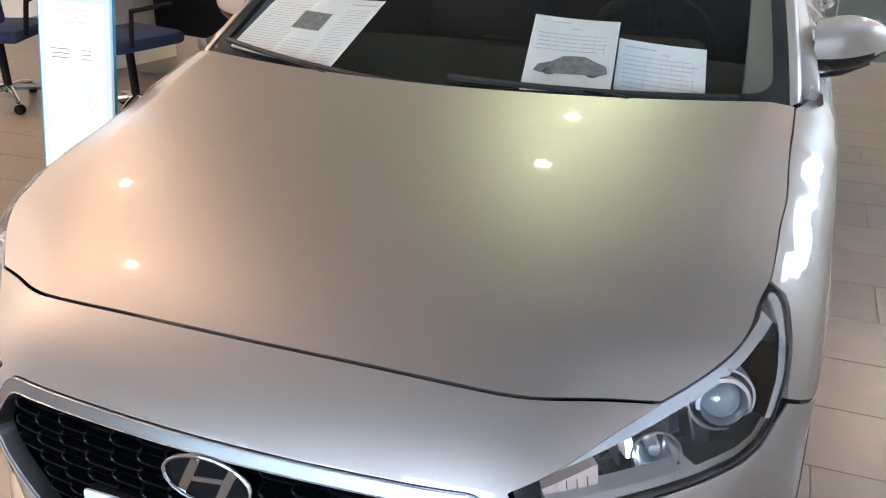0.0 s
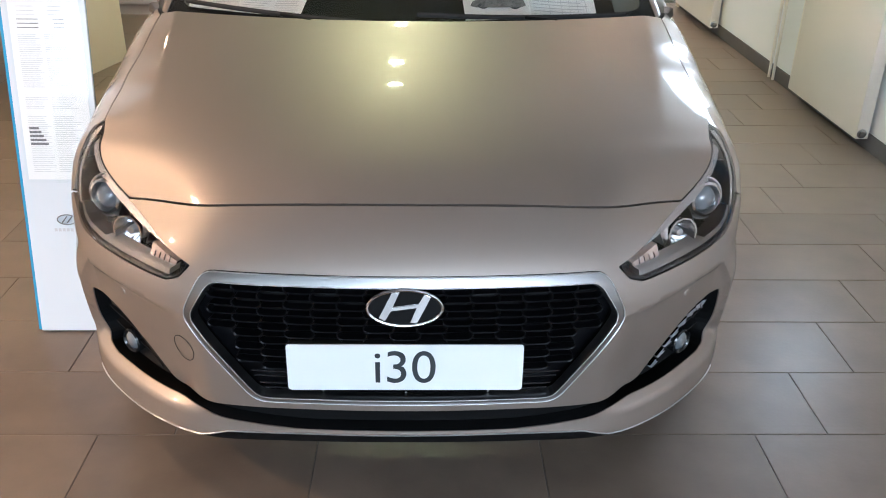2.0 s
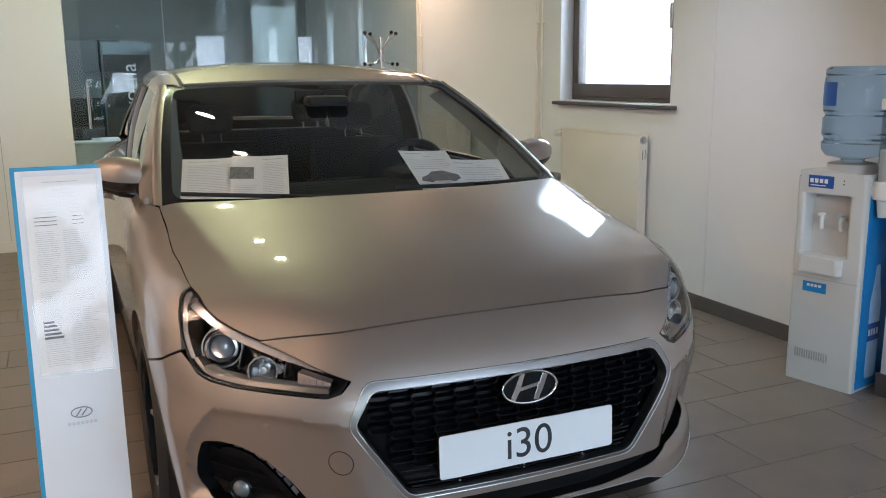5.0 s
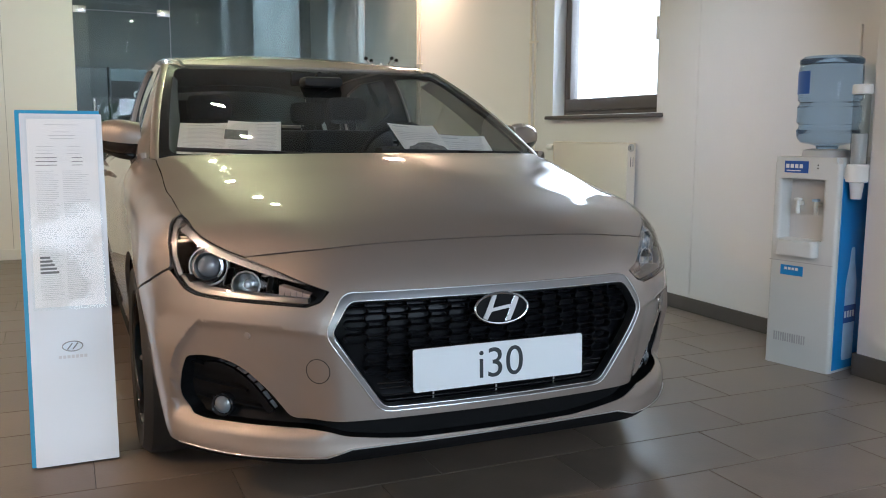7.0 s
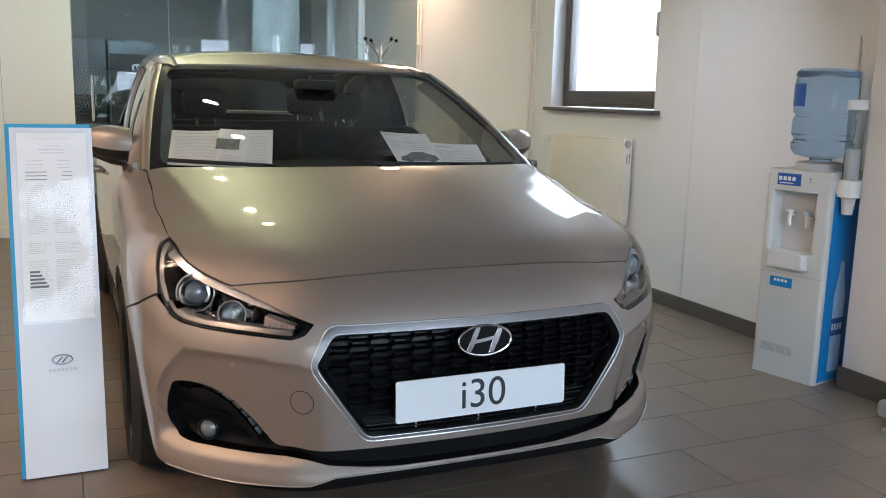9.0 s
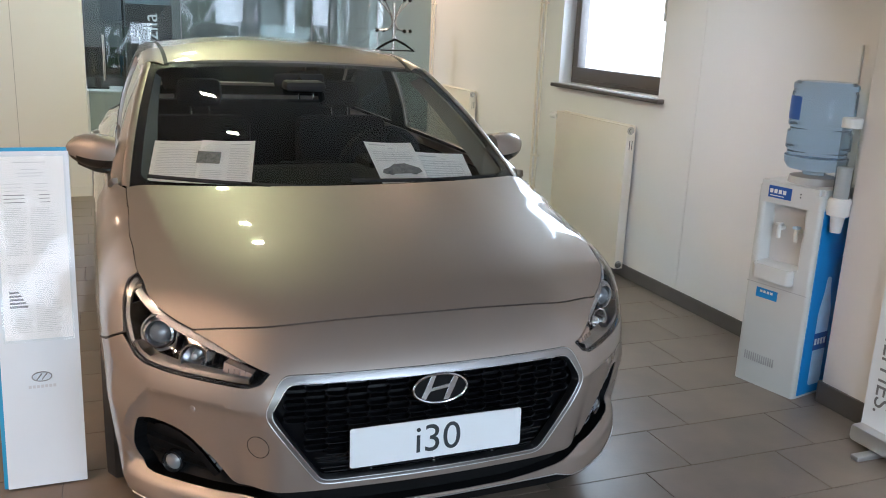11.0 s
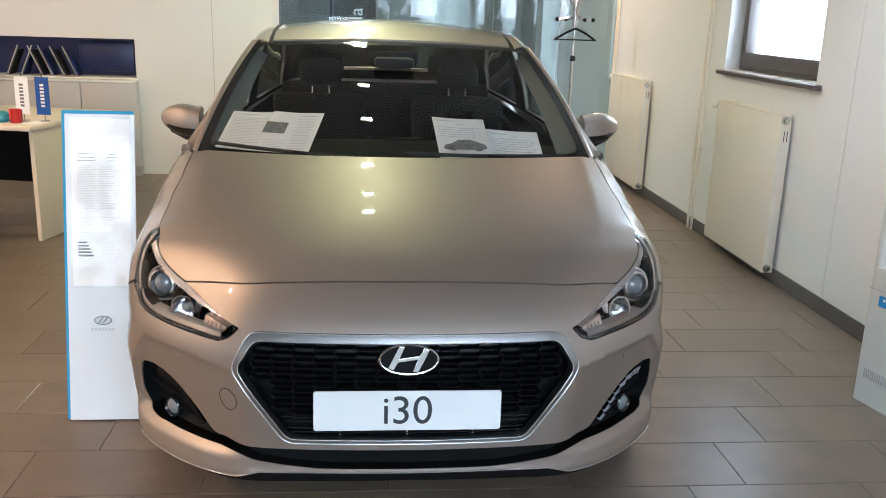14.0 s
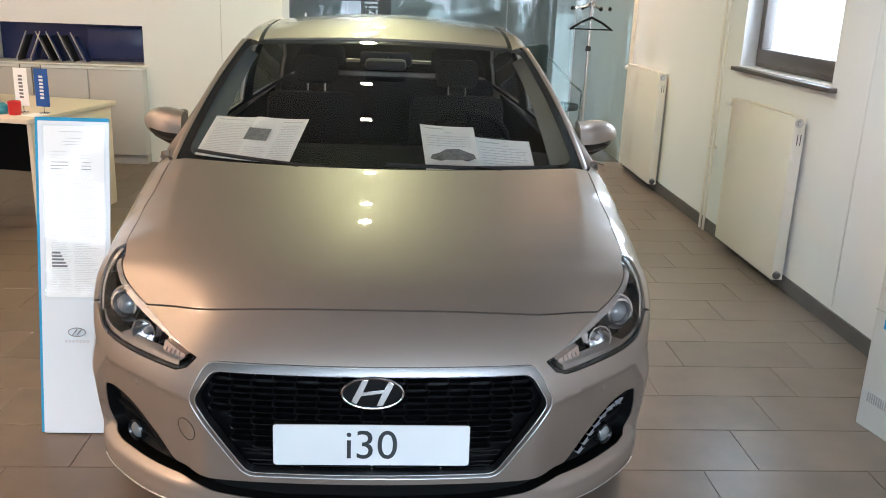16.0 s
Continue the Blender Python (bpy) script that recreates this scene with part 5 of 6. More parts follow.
part("printed_bottle", prism(rounded([(.10, .05), (.19, .05), (.19, .40), (.165, .50), (.16, .56), (.13, .56), (.125, .50), (.10, .40)], .02), .001, side_m @ Matrix.Translation((0, 0, .0026))), ICE_PRINT, disp)
part("printed_band", prism([(.095, .22), (.195, .22), (.195, .30), (.095, .30)], .001, side_m @ Matrix.Translation((0, 0, .0038))), NAVY_PRINT, disp)
part("printed_mark", flat_bars([(.100 + k * .022, .245, .016, .030) for k in range(4)], side_m, .0052), WHITE_PRINT, disp)
bm = turned([(.0, .955), (.105, .955), (.100, .985), (.070, .992), (.0, .992)], DM @ Matrix.Translation((0, .155, 0)), 32)
part("bottle_seat", bm, GREY_PLASTIC, disp)

bottle = thing("water_bottle", (2.10, .86, .99), "upside-down blue clear plastic water bottle on the dispenser", "water bottle")
BMX = DM @ Matrix.Translation((0, .155, 0))
prof = [(.0, .990), (.045, .990), (.050, 1.005), (.115, 1.020), (.132, 1.045), (.135, 1.075), (.126, 1.085), (.126, 1.100), (.135, 1.110), (.135, 1.180), (.126, 1.190), (.126, 1.200),
        (.135, 1.210), (.135, 1.350), (.130, 1.362), (.135, 1.372), (.134, 1.388), (.118, 1.400), (.06, 1.398), (.0, 1.392)]
part("bottle_shell", turned(prof, BMX, 40), BOTTLE, bottle)
bm = bmesh.new()
arc = [(BMX @ Vector((.137 * math.cos(a), .137 * math.sin(a), 0))) for a in np.linspace(radians(205), radians(262), 10)]
low, high = [bm.verts.new(p + Vector((0, 0, 1.235))) for p in arc], [bm.verts.new(p + Vector((0, 0, 1.335))) for p in arc]
for k in range(9):
    bm.faces.new((low[k], low[k + 1], high[k + 1], high[k]))
part("bottle_label", bm, NAVY_PRINT, bottle, "navy blue bottle label")

cups = thing("cup_holder", (1.97, .61, .80), "clear tube cup holder with white collar fixed to the dispenser", "cup holder")
CM = DM @ Matrix.Translation((.200, .062, 0))
shell = part("cup_tube", turned([(.036, .90), (.036, 1.235)], CM, 28), glass("clear_tube", (0.72, 0.74, 0.74), 0.05, 1.5), cups, "clear plastic tube")
part("collar", turned([(.030, .850), (.046, .855), (.046, .925), (.040, .930), (.034, .930)], CM, 28), WHITE_PLASTIC, cups)
part("cap", turned([(.037, 1.225), (.041, 1.228), (.041, 1.262), (.036, 1.268), (0, 1.268)], CM, 28), WHITE_PLASTIC, cups)
part("cup_stack", turned([(.0, .780), (.022, .780), (.030, .850), (.031, 1.06), (.0, 1.06)], CM, 28), material("white_cup", (0.7, 0.71, 0.72), 0.3), cups, "stacked white plastic cups")
part("bracket", boxed((.155, .03, .865), (.18, .09, .915), .004, DM), WHITE_PLASTIC, cups)


# radiators
def radiator(y0, y1, label):
    r = thing("radiator", (2.28, (y0 + y1) / 2, 0), label, "radiator", "radiators under the windows")
    z0, z1 = .060, 1.0
    bm = bmesh.new()
    box(bm, (2.238, y0 + .004, z0), (2.250, y1 - .004, z1 - .012), .003)
    n = int((y1 - y0 - .1) / .0333)
    part("front_panel", bm, ENAMEL, r)
    part("back_panel", boxed((2.285, y0 + .01, z0 + .01), (2.297, y1 - .01, z1 - .02), .003), ENAMEL, r)
    for y in (y0, y1 - .006):
        part("side_cover", boxed((2.236, y, z0 + .002), (2.300, y + .006, z1 - .003), .001), ENAMEL, r)
    for k, z in enumerate((.86, .90)):
        part("side_slot", boxed((2.262 + .0, y0 - .0008, .845), (2.266, y0 + .001, .905), 0) if k else boxed((2.280, y0 - .0008, .845), (2.284, y0 + .001, .905), 0), LINER, r)
    part("top_rail", boxed((2.236, y0 + .006, z1 - .012), (2.244, y1 - .006, z1), .002), ENAMEL, r)
    part("rear_rail", boxed((2.292, y0 + .006, z1 - .012), (2.300, y1 - .006, z1), .002), ENAMEL, r)
    for k in range(int((y1 - y0) / .035)):
        part("grille_bar", boxed((2.244, y0 + .015 + k * .035, z1 - .011), (2.292, y0 + .027 + k * .035, z1 - .005), 0), ENAMEL, r)
    for z in (z1 - .033, z0 + .03):
        m = Matrix.Translation((2.264, y0, z)) @ Matrix.Rotation(radians(90), 4, "X")
        plug = part("plug", turned([(0, .010), (.012, .010), (.014, .004), (.024, .003), (.025, 0)], m, 20), STEEL, r, "round steel plug")
    vz = z1 - .045
    bm = tube([(2.265, y1, vz), (2.265, y1 + .05, vz)], .012, 10)
    tube([(2.265, y1 + .05, vz), (2.285, y1 + .07, vz), (2.290, y1 + .075, vz + .03)], .010, 8, bm)
    part("valve", bm, STEEL, r)
    m = Matrix.Translation((2.262, y1 + .045, vz)) @ Matrix.Rotation(radians(-90), 4, "Y")
    part("valve_knob", tube([(2.262, y1 + .03, vz), (2.262, y1 + .105, vz)], [.022, .025], 16), WHITE_PLASTIC, r, "white thermostat knob")
    for z in (.25, .80):
        for y in (y0 + .2, y1 - .2):
            part("wall_bracket", boxed((2.296, y - .015, z - .04), (2.319, y + .015, z + .04), .001), ENAMEL, r)
    return r


radiator(2.575, 3.500, "cream-white steel panel radiator on the side wall below the window")
radiator(5.13, 6.17, "cream-white steel panel radiator near the glass partition")
for ys in ((3.90, 3.97), (6.27, 6.34)):
    for y in ys:
        tagged(part("heating_pipe", tube([(2.297, y, .0), (2.297, y, CEIL - .001)], .0095, 10), ENAMEL), "thin cream-painted vertical heating pipe on the wall", "pipe", "heating pipes")
    for z in (.6, 1.75):
        tagged(part("pipe_clip", boxed((2.286, ys[0] - .014, z), (2.319, ys[1] + .014, z + .014), .002), ENAMEL), "small cream pipe clip on the wall", "pipe clip", "pipe clips")
tagged(part("cable_duct", boxed((2.3165, 2.020, .10), (2.3195, 2.042, CEIL - .001), .0012), WALL_PAINT), "narrow white cable duct on the wall", "cable duct")
bm = tube([(2.313, .90, 1.36), (2.313, .90, 1.56)], .006, 8)
tagged(part("wall_tube", bm, WHITE_PLASTIC), "short white plastic tube on the wall above the dispenser", "pipe")

# roll-up banner before the pier
ban = thing("roll_up_banner", (1.93, -.17, 0), "white roll-up banner with grey vertical lettering, standing before the wall pier", "banner")
part("cassette", boxed((1.885, -.62, .022), (1.975, .262, .095), .02), SATIN, ban, "silver roll-up cassette")
part("banner_sheet", prism([(-.60, 0), (.25, 0), (.25, 1.98), (-.60, 1.98)], .0012, Matrix.Translation((1.935, 0, .09)) @ Matrix.Rotation(radians(90), 4, "Z") @ Matrix.Rotation(radians(90), 4, "X")), BOARD, ban, "white banner sheet")
lettering("NEW POSSIBILITIES.", .105, Matrix.Translation((1.9335, .175, .16)) @ Matrix(((0, 0, -1), (0, -1, 0), (-1, 0, 0))).to_4x4(), "banner_lettering", GREY_PRINT, ban, "grey slogan lettering", .0004, "RIGHT")
part("top_bar", boxed((1.925, -.605, 2.065), (1.948, .255, 2.095), .004), SATIN, ban)
for y in (-.50, .14):
    part("foot", boxed((1.80, y - .02, .0), (2.06, y + .02, .022), .006), SATIN, ban)
part("support_pole", tube([(1.965, -.17, .06), (1.955, -.17, 2.07)], .008, 8), STEEL, ban)

# coat stand behind the glass
rack = thing("coat_stand", (1.845, 6.17, 0), "chrome coat stand with black ball hooks and a hanger", "coat stand")
RX, RY = 1.845, 6.17
part("pole", tube([(RX, RY, .02), (RX, RY, 1.74)], .014, 12), STEEL, rack)
for k in range(4):
    a = math.pi / 4 * 0 + k * math.pi / 2 + .25
    d = Vector((math.cos(a), math.sin(a), 0))
    c = Vector((RX, RY, 0))
    h = part("hook", tube([c + d * .012 + Vector((0, 0, 1.52)), c + d * .03 + Vector((0, 0, 1.62)), c + d * .10 + Vector((0, 0, 1.70)), c + d * .17 + Vector((0, 0, 1.76))], .007, 8), STEEL, rack)
    part("ball", turned([(0, -.02), (.014, -.014), (.02, 0), (.014, .014), (0, .02)], Matrix.Translation(c + d * .18 + Vector((0, 0, 1.775))), 14), GLOSS_BLACK, h, "black ball")
    h = part("hook", tube([c + d * .012 + Vector((0, 0, 1.56)), c + d * .06 + Vector((0, 0, 1.50)), c + d * .17 + Vector((0, 0, 1.485))], .007, 8), STEEL, rack)
    part("ball", turned([(0, -.02), (.014, -.014), (.02, 0), (.014, .014), (0, .02)], Matrix.Translation(c + d * .19 + Vector((0, 0, 1.485))), 14), GLOSS_BLACK, h, "black ball")
    leg = part("leg", tube([c + Vector((0, 0, .10)), c + d * .12 + Vector((0, 0, .07)), c + d * .27 + Vector((0, 0, .012))], .012, 8), STEEL, rack)
part("collar", turned([(.026, 1.10), (.026, 1.14), (.014, 1.15)], Matrix.Translation((RX, RY, 0)), 16), GLOSS_BLACK, rack)
hanger = thing("coat_hanger", (RX, RY - .04, 1.30), "dark wooden coat hanger on the coat stand", "hanger")
bm = tube([(RX - .20, RY - .05, 1.295), (RX - .10, RY - .05, 1.36), (RX, RY - .05, 1.405), (RX + .10, RY - .05, 1.36), (RX + .20, RY - .05, 1.295)], [.009, .012, .012, .012, .009], 8)
tube([(RX - .19, RY - .05, 1.30), (RX + .19, RY - .05, 1.30)], .006, 8, bm)
part("shoulder", bm, MATT_BLACK, hanger)
part("hook", tube([(RX, RY - .05, 1.40), (RX, RY - .05, 1.44), (RX + .012, RY - .05, 1.465), (RX, RY - .05, 1.485)], .003, 6), STEEL, hanger)

# room behind the glass
flag = thing("display_banner", (-.28, 8.8, 0), "charcoal standing banner with white vertical lettering", "banner")
part("cloth", boxed((-.53, 8.80, .10), (-.02, 8.803, 1.64), 0), CHARCOAL, flag)
part("header", boxed((-.53, 8.80, 1.642), (-.02, 8.803, 1.775), 0), material("slate_banner_head", (0.16, 0.19, 0.21), 0.6, vary=0.1), flag, "slate grey banner head")
part("base", boxed((-.56, 8.72, 0), (.01, 8.90, .09), .02), MATT_BLACK, flag)
part("edge_pole", tube([(-.56, 8.81, .05), (-.56, 8.81, 1.80)], .012, 8), MATT_BLACK, flag)
lettering("vozila", .235, Matrix.Translation((-.255, 8.797, 1.28)) @ Matrix(((0, -1, 0), (0, 0, -1), (1, 0, 0))).to_4x4(), "banner_lettering", WHITE_PRINT, flag, "white lettering", .0006)
screen_wall = thing("office_screen", (-.95, 9.3, 0), "dark grey upright office screen", "screen")
part("panel", boxed((-1.75, 9.28, 0), (-.30, 9.32, 1.82), .01), material("grey_felt", (0.10, 0.105, 0.11), 0.9, vary=0.1, noise_scale=20), screen_wall)
counter = thing("office_counter", (-.9, 7.9, 0), "white laminate office counter behind the glass", "counter")
part("front", boxed((-1.6, 7.60, 0), (-.50, 7.62, .72), .004), WHITE_PLASTIC, counter)
part("worktop", boxed((-1.62, 7.58, .72), (-.47, 8.25, .75), .004), WHITE_PLASTIC, counter)
part("side_panel", boxed((-.52, 7.62, 0), (-.50, 8.22, .72), .003), WHITE_PLASTIC, counter)
mon = thing("monitor", (-.85, 7.95, .75), "black flat monitor on the office counter", "monitor")
part("screen", boxed((-1.12, 7.94, .86), (-.60, 7.975, 1.18), .006), GLOSS_BLACK, mon)
part("neck", boxed((-.89, 7.965, .765), (-.83, 7.985, .93), .004), MATT_BLACK, mon)
part("foot", boxed((-.97, 7.87, .75), (-.75, 8.05, .765), .004), MATT_BLACK, mon)
lounge = thing("lounge_chair", (1.65, 7.12, 0), "dark teal office armchair with pale curved arms", "chair")
CT = Matrix.Translation((1.65, 7.12, 0)) @ Matrix.Rotation(radians(40), 4, "Z")
part("seat", boxed((-.25, -.25, .42), (.25, .25, .50), .03, CT), material("dark_teal_cloth", (0.015, 0.04, 0.05), 0.9, vary=0.2, noise_scale=40), lounge)
part("backrest", boxed((-.24, .20, .52), (.24, .28, 1.08), .03, CT), material("dark_teal_back", (0.015, 0.04, 0.05), 0.9, vary=0.2, noise_scale=40), lounge)
for g in (-1, 1):
    part("arm", tube([CT @ Vector((g * .28, -.22, .05)), CT @ Vector((g * .28, -.25, .62)), CT @ Vector((g * .28, -.10, .70)), CT @ Vector((g * .28, .30, .98))], .016, 8), STEEL, lounge)
for g in (-1, 1):
    part("runner", tube([CT @ Vector((g * .28, -.24, .016)), CT @ Vector((g * .28, .28, .016))], .016, 8), STEEL, lounge)


# desks and chairs on the other side of the car
desk = thing("desk", (-2.9, 3.95, 0), "cream laminate office desk with panel ends", "desk")
KM = Matrix.Translation((-2.10, 3.86, 0)) @ Matrix.Rotation(radians(-13), 4, "Z")
part("worktop", boxed((-1.75, -.52, .715), (.02, .50, .745), .004, KM), DESK_TOP, desk)
part("end_panel", boxed((-.03, -.46, 0), (.0, .46, .714), .003, KM), DESK_TOP, desk)
part("end_panel", boxed((-1.72, -.46, 0), (-1.69, .46, .714), .003, KM), DESK_TOP, desk)
part("modesty_panel", boxed((-1.689, .30, .22), (-.031, .318, .714), .003, KM), MATT_BLACK, desk)


def desk_flag(x, y, cloth, bars, label):
    f = thing("table_flag", KM @ Vector((x, y, .745)), label, "flag", "small flags on the desk")
    part("rod", tube([KM @ Vector((x + .05, y, .75)), KM @ Vector((x + .05, y, 1.055))], .003, 6), STEEL, f)
    part("foot", turned([(0, 0), (.03, 0), (.03, .008), (.006, .012), (0, .012)], KM @ Matrix.Translation((x + .05, y, .745)), 20), STEEL, f)
    part("cloth", boxed((x, y - .004, .79), (x + .095, y - .002, 1.03), 0, KM), cloth, f)
    m = KM @ Matrix.Translation((x, y - .0045, .79)) @ Matrix.Rotation(radians(90), 4, "X")
    part("printed_mark", flat_bars([(.033, .05 + k * .022, .028, .014) for k in range(7)], m, .001), bars, f)
    return f


desk_flag(-.215, -.28, PAPER, INK, "white table flag with grey bars on the desk")
desk_flag(-.085, -.26, NAVY_PRINT, WHITE_PRINT, "navy table flag with white bars on the desk")
cup = tagged(part("red_cup", turned([(0, .745), (.032, .745), (.038, .755), (.040, .83), (.036, .832), (.034, .76), (0, .755)], KM @ Matrix.Translation((-.165, -.37, 0)), 24), RED), "red plastic pen cup on the desk", "cup")
bm = turned([(0, .745), (.03, .745), (.045, .765), (.04, .80), (.018, .815), (0, .815)], KM @ Matrix.Translation((-.265, -.36, 0)), 24)
tagged(part("teal_ornament", bm, TEAL), "round teal ornament on the desk", "ornament")
leaflet = tagged(part("leaflet", boxed((-.10, -.40, .7455), (.0, -.26, .748), 0, KM), PAPER), "white leaflet lying on the desk", "leaflet")
m2 = thing("monitor", KM @ Vector((-.72, -.10, .745)), "black flat monitor seen from behind on the desk", "monitor")
part("screen", boxed((-.92, -.12, .86), (-.50, -.085, 1.14), .008, KM), MATT_BLACK, m2)
part("neck", boxed((-.74, -.085, .755), (-.68, -.065, .95), .004, KM), MATT_BLACK, m2)
part("foot", boxed((-.83, -.18, .745), (-.59, 0, .757), .004, KM), MATT_BLACK, m2)


def office_chair(x, y, turn, label):
    M = Matrix.Translation((x, y, 0)) @ Matrix.Rotation(radians(turn), 4, "Z")
    ch = thing("office_chair", (x, y, 0), label, "chair", "navy office chairs at the desk")
    part("seat", boxed((-.24, -.24, .42), (.24, .24, .50), .035, M), NAVY_CLOTH, ch)
    part("backrest", boxed((-.22, -.27, .58), (.22, -.20, 1.05), .035, M @ Matrix.Rotation(radians(6), 4, "X")), NAVY_CLOTH, ch)
    part("back_stem", tube([M @ Vector((0, -.05, .42)), M @ Vector((0, -.27, .44)), M @ Vector((0, -.27, .75))], .016, 8), MATT_BLACK, ch)
    part("column", tube([M @ Vector((0, 0, .08)), M @ Vector((0, 0, .43))], .025, 12), MATT_BLACK, ch)
    for k in range(5):
        a = 2 * math.pi * k / 5 + .3
        d = Vector((math.cos(a), math.sin(a), 0))
        leg = part("leg", tube([M @ Vector((0, 0, .11)), M @ (d * .16 + Vector((0, 0, .10))), M @ (d * .29 + Vector((0, 0, .075)))], [.022, .018, .013], 8), STEEL, ch)
        wm = M @ Matrix.Translation(d * .29 + Vector((0, 0, .03))) @ Matrix.Rotation(a + .8, 4, "Z") @ Matrix.Rotation(radians(90), 4, "X")
        bm = turned([(0, -.022), (.026, -.022), (.03, -.016), (.03, .016), (.026, .022), (0, .022)], wm, 16)
        part("caster", bm, MATT_BLACK, leg, "black caster")
    for g in (-1, 1):
        part("armrest", tube([M @ Vector((g * .25, -.15, .46)), M @ Vector((g * .29, -.15, .66)), M @ Vector((g * .29, .12, .67))], .015, 8), MATT_BLACK, ch)
    return ch


office_chair(-3.75, 3.15, 20, "navy upholstered office chair on a steel star base with casters")
office_chair(-2.85, 3.25, -15, "navy upholstered office chair pushed up to the desk")

# white wall: low cabinets, niche contents, sign
for k, (a, b) in enumerate(((-3.52, -3.09), (-3.085, -2.62), (-2.615, -2.155))):
    cab = thing("low_cabinet", ((a + b) / 2, 5.78, 0), "pale grey low wall cabinet with a plain door", "cabinet", "low cabinets along the wall")
    part("body", boxed((a, 5.722, .085), (b, WHITE_Y - .002, .832), .002), CABINET_GREY, cab)
    part("door", boxed((a + .002, 5.702, .09), (b - .002, 5.721, .828), .003), CABINET_GREY, cab)
    part("plinth", boxed((a, 5.742, 0), (b, WHITE_Y - .002, .084), 0), GREY_PLASTIC, cab)
tagged(part("cabinet_top", boxed((-3.53, 5.695, .833), (-2.15, WHITE_Y - .002, .852), .002), WHITE_PLASTIC), "white continuous shelf top over the low cabinets", "shelf")
for k, x in enumerate((-3.32, -3.20, -3.02, -2.93, -2.83, -2.72)):
    b = thing("brochure_holder", (x, 6.0, .862), "clear slanted brochure holder with blue leaflets in the niche", "brochure holder", "brochure holders in the niche")
    lean = -1 if k < 2 else 1
    bm = bmesh.new()
    tube([(x, 5.96, .866), (x - lean * .11, 5.96, 1.12)], .006, 6, bm)
    part("leaf", bm, GREY_PLASTIC, b)
    part("booklet", boxed((-.004, -.05, 0), (.004, .10, .24), .001, Matrix.Translation((x + .012, 6.02, .864)) @ Matrix.Rotation(radians(-lean * 23), 4, "Y")), NAVY_BACK if k % 2 else CHARCOAL, b)
tagged(part("display_case", boxed((-2.72, 6.08, .90), (-2.24, 6.12, 1.16), .004), NAVY_BACK), "dark blue glossy display case in the niche", "display case")
sign = thing("wall_sign", (-3.12, WHITE_Y, 1.7), "chrome oval and raised chrome blocks mounted on the white wall", "sign")
bm = tube([(-3.12 + .26 * math.cos(a), WHITE_Y - .025, 1.86 + .135 * math.sin(a)) for a in np.linspace(0, 2 * math.pi, 48, endpoint=False)], .016, 8, closed=True)
part("oval_ring", bm, CHROME, sign)
for g in (-1, 1):
    part("leaning_stroke", tube([(-3.12 + g * .05 - .07, WHITE_Y - .025, 1.77), (-3.12 + g * .05 + .07, WHITE_Y - .025, 1.95)], .022, 8), CHROME, sign)
for k in range(7):
    x = -3.52 + k * .122
    part("raised_block", prism(rounded([(0, 0), (.095, 0), (.095, .075), (0, .075)], .02), .02, Matrix.Translation((x, WHITE_Y - .002, 1.525)) @ Matrix.Rotation(radians(90), 4, "X"), bevel=.004), CHROME, sign)
# ceiling spot housings, with rings at the added fill lamps too
for sx, sy in (*GREENISH, *WARM, *WHITE):
    sp = tagged(part("ceiling_spot_ring", turned([(.070, -.001), (.082, -.001), (.083, -.005), (.068, -.006), (.068, -.001)], Matrix.Translation((sx, sy, CEIL)), 28), CEIL_DIMMED), "round painted recessed ceiling spot ring", "ceiling light", "recessed ceiling spots")


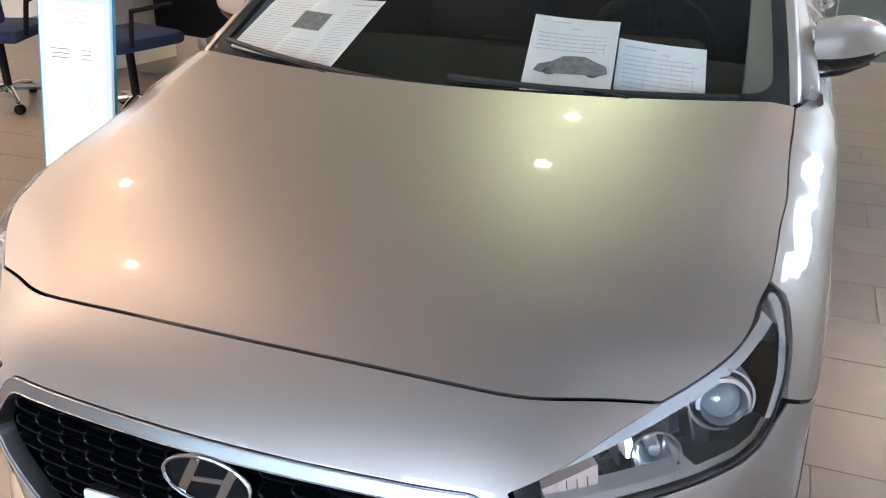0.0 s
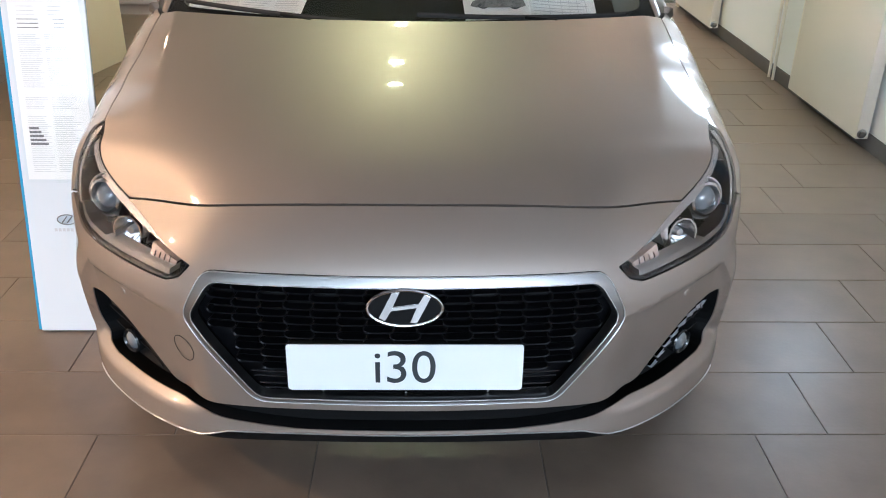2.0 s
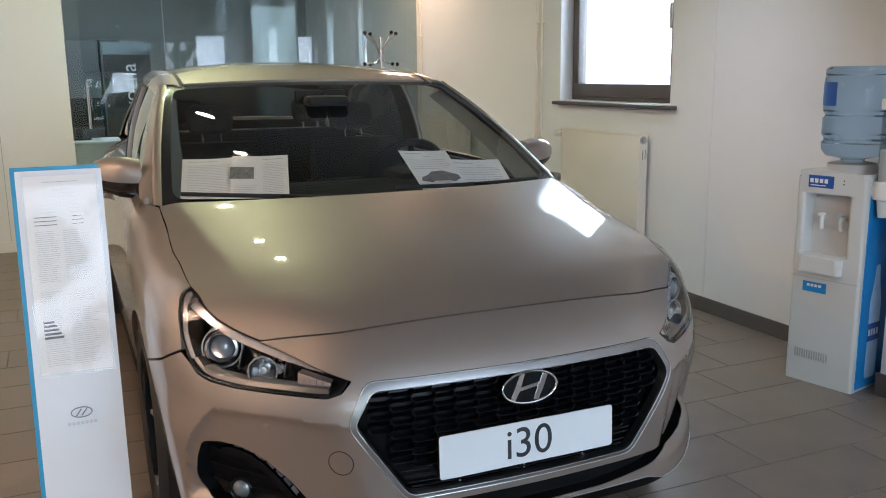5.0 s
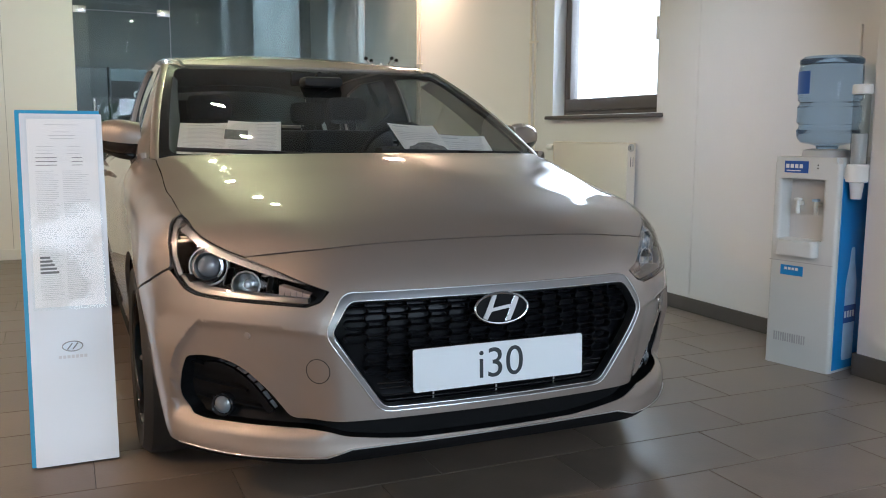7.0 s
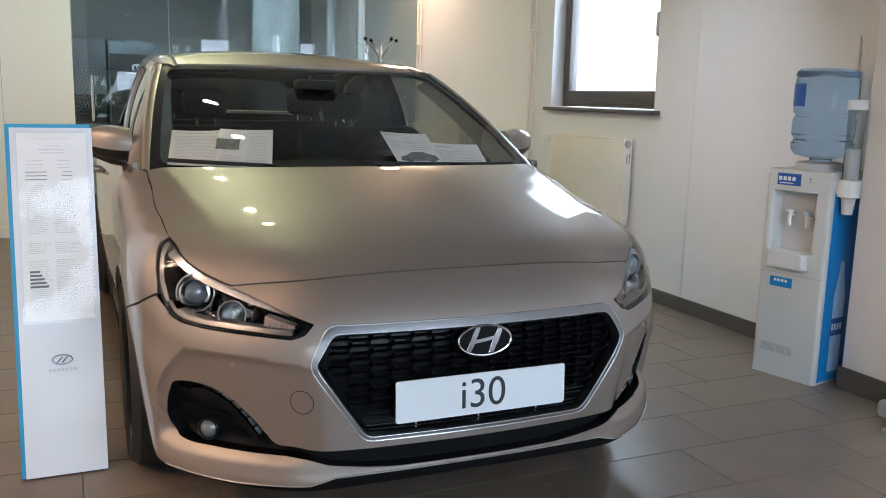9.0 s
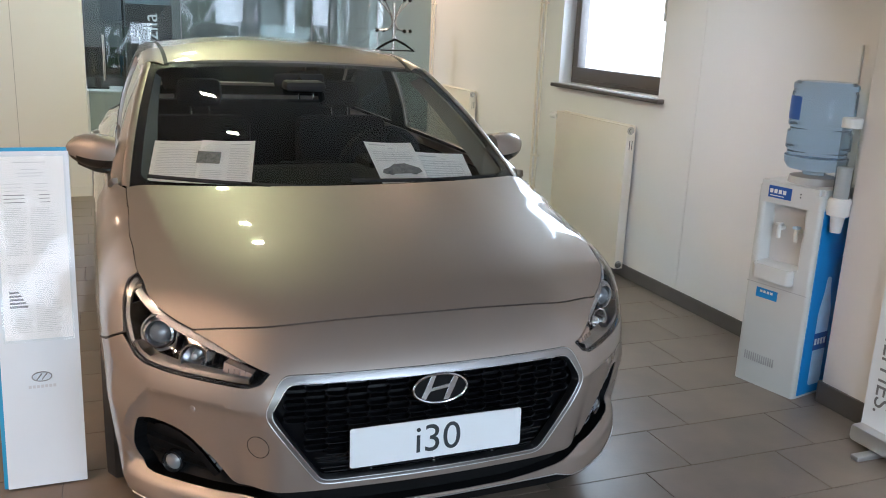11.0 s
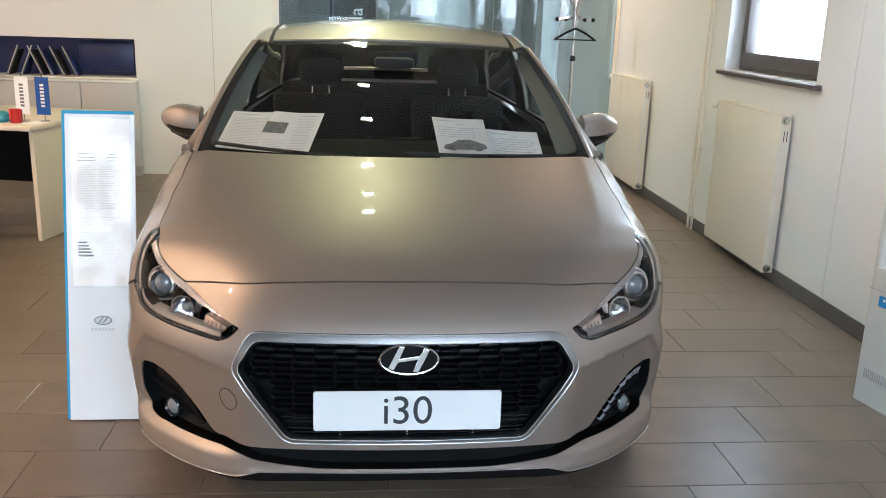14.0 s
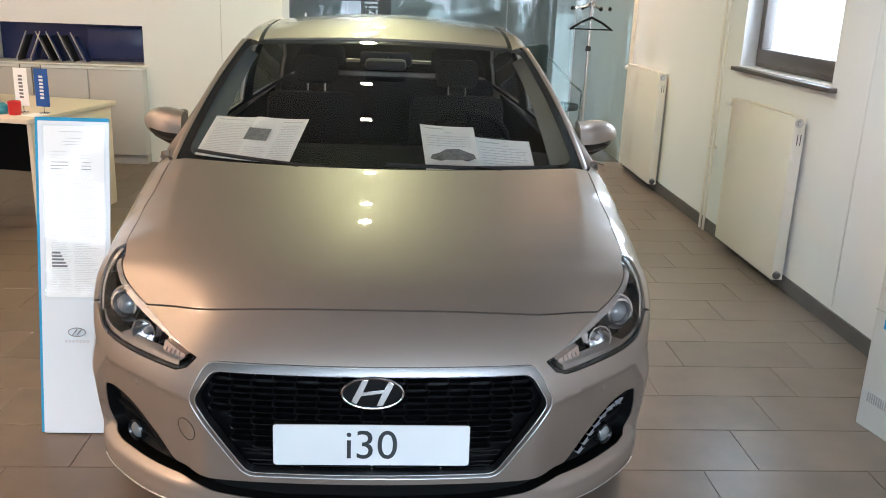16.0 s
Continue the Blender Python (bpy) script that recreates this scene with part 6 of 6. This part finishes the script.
# ---- floor ----
floor = tagged(part("floor", boxed((LEFT_X, FRONT_Y, -0.3), (WALL_X + 0.3, BACK_Y, -0.004), 0), GROUT, None, smooth=False), "dark grey rectangular floor tiles in a running bond", "floor", kind="structure")
ORIGIN[floor] = Vector((0, 0, 0))
TW, TD = .60, .2965


def tile_mesh(name, w, d):
    bm = bmesh.new()
    g = .0012
    lo = [bm.verts.new((sx * (w / 2 - g), sy * (d / 2 - g), -.0039)) for sx, sy in ((-1, -1), (1, -1), (1, 1), (-1, 1))]
    mid = [bm.verts.new((v.co.x, v.co.y, -.0012)) for v in lo]
    hi = [bm.verts.new((v.co.x * (1 - .004 / w), v.co.y * (1 - .004 / d), 0)) for v in lo]
    bm.faces.new(hi)
    for a, b in ((lo, mid), (mid, hi)):
        for k in range(4):
            bm.faces.new((a[k], a[(k + 1) % 4], b[(k + 1) % 4], b[k]))
    mesh = bpy.data.meshes.new(name)
    bm.to_mesh(mesh)
    bm.free()
    mesh.materials.append(TILE)
    return mesh


whole = tile_mesh("tile", TW, TD)
far_v, far_f, count = [], [], 0
for r in range(-18, 36):
    y = .2975 + (r + .5) * TD
    for k in range(-13, 4):
        x = (1.16 + .205 * r) % TW + k * TW
        x0, x1 = max(x, LEFT_X), min(x + TW, WALL_X)
        if x1 - x0 < .01:
            continue
        near = -2.4 < x and -1.6 < y < 6.2 and x1 - x0 > TW - .001
        if near and count < 300:
            ob = new("tile", whole)
            ob.location = (x + TW / 2, y, 0)
            ob.parent = floor
            count += 1
        else:
            b = len(far_v)
            g = .0014
            far_v += [(x0 + g, y - TD / 2 + g, 0), (x1 - g, y - TD / 2 + g, 0), (x1 - g, y + TD / 2 - g, 0), (x0 + g, y + TD / 2 - g, 0)]
            far_v += [(p[0], p[1], -.0038) for p in far_v[-4:]]
            far_f += [(b, b + 1, b + 2, b + 3)] + [(b + 4 + q, b + 4 + (q + 1) % 4, b + (q + 1) % 4, b + q) for q in range(4)]
mesh = bpy.data.meshes.new("far_tiles")
mesh.from_pydata(far_v, [], far_f)
mesh.materials.append(TILE)
rest = new("far_tiles", mesh)
rest.parent = floor
tagged(rest, kind="stuff")
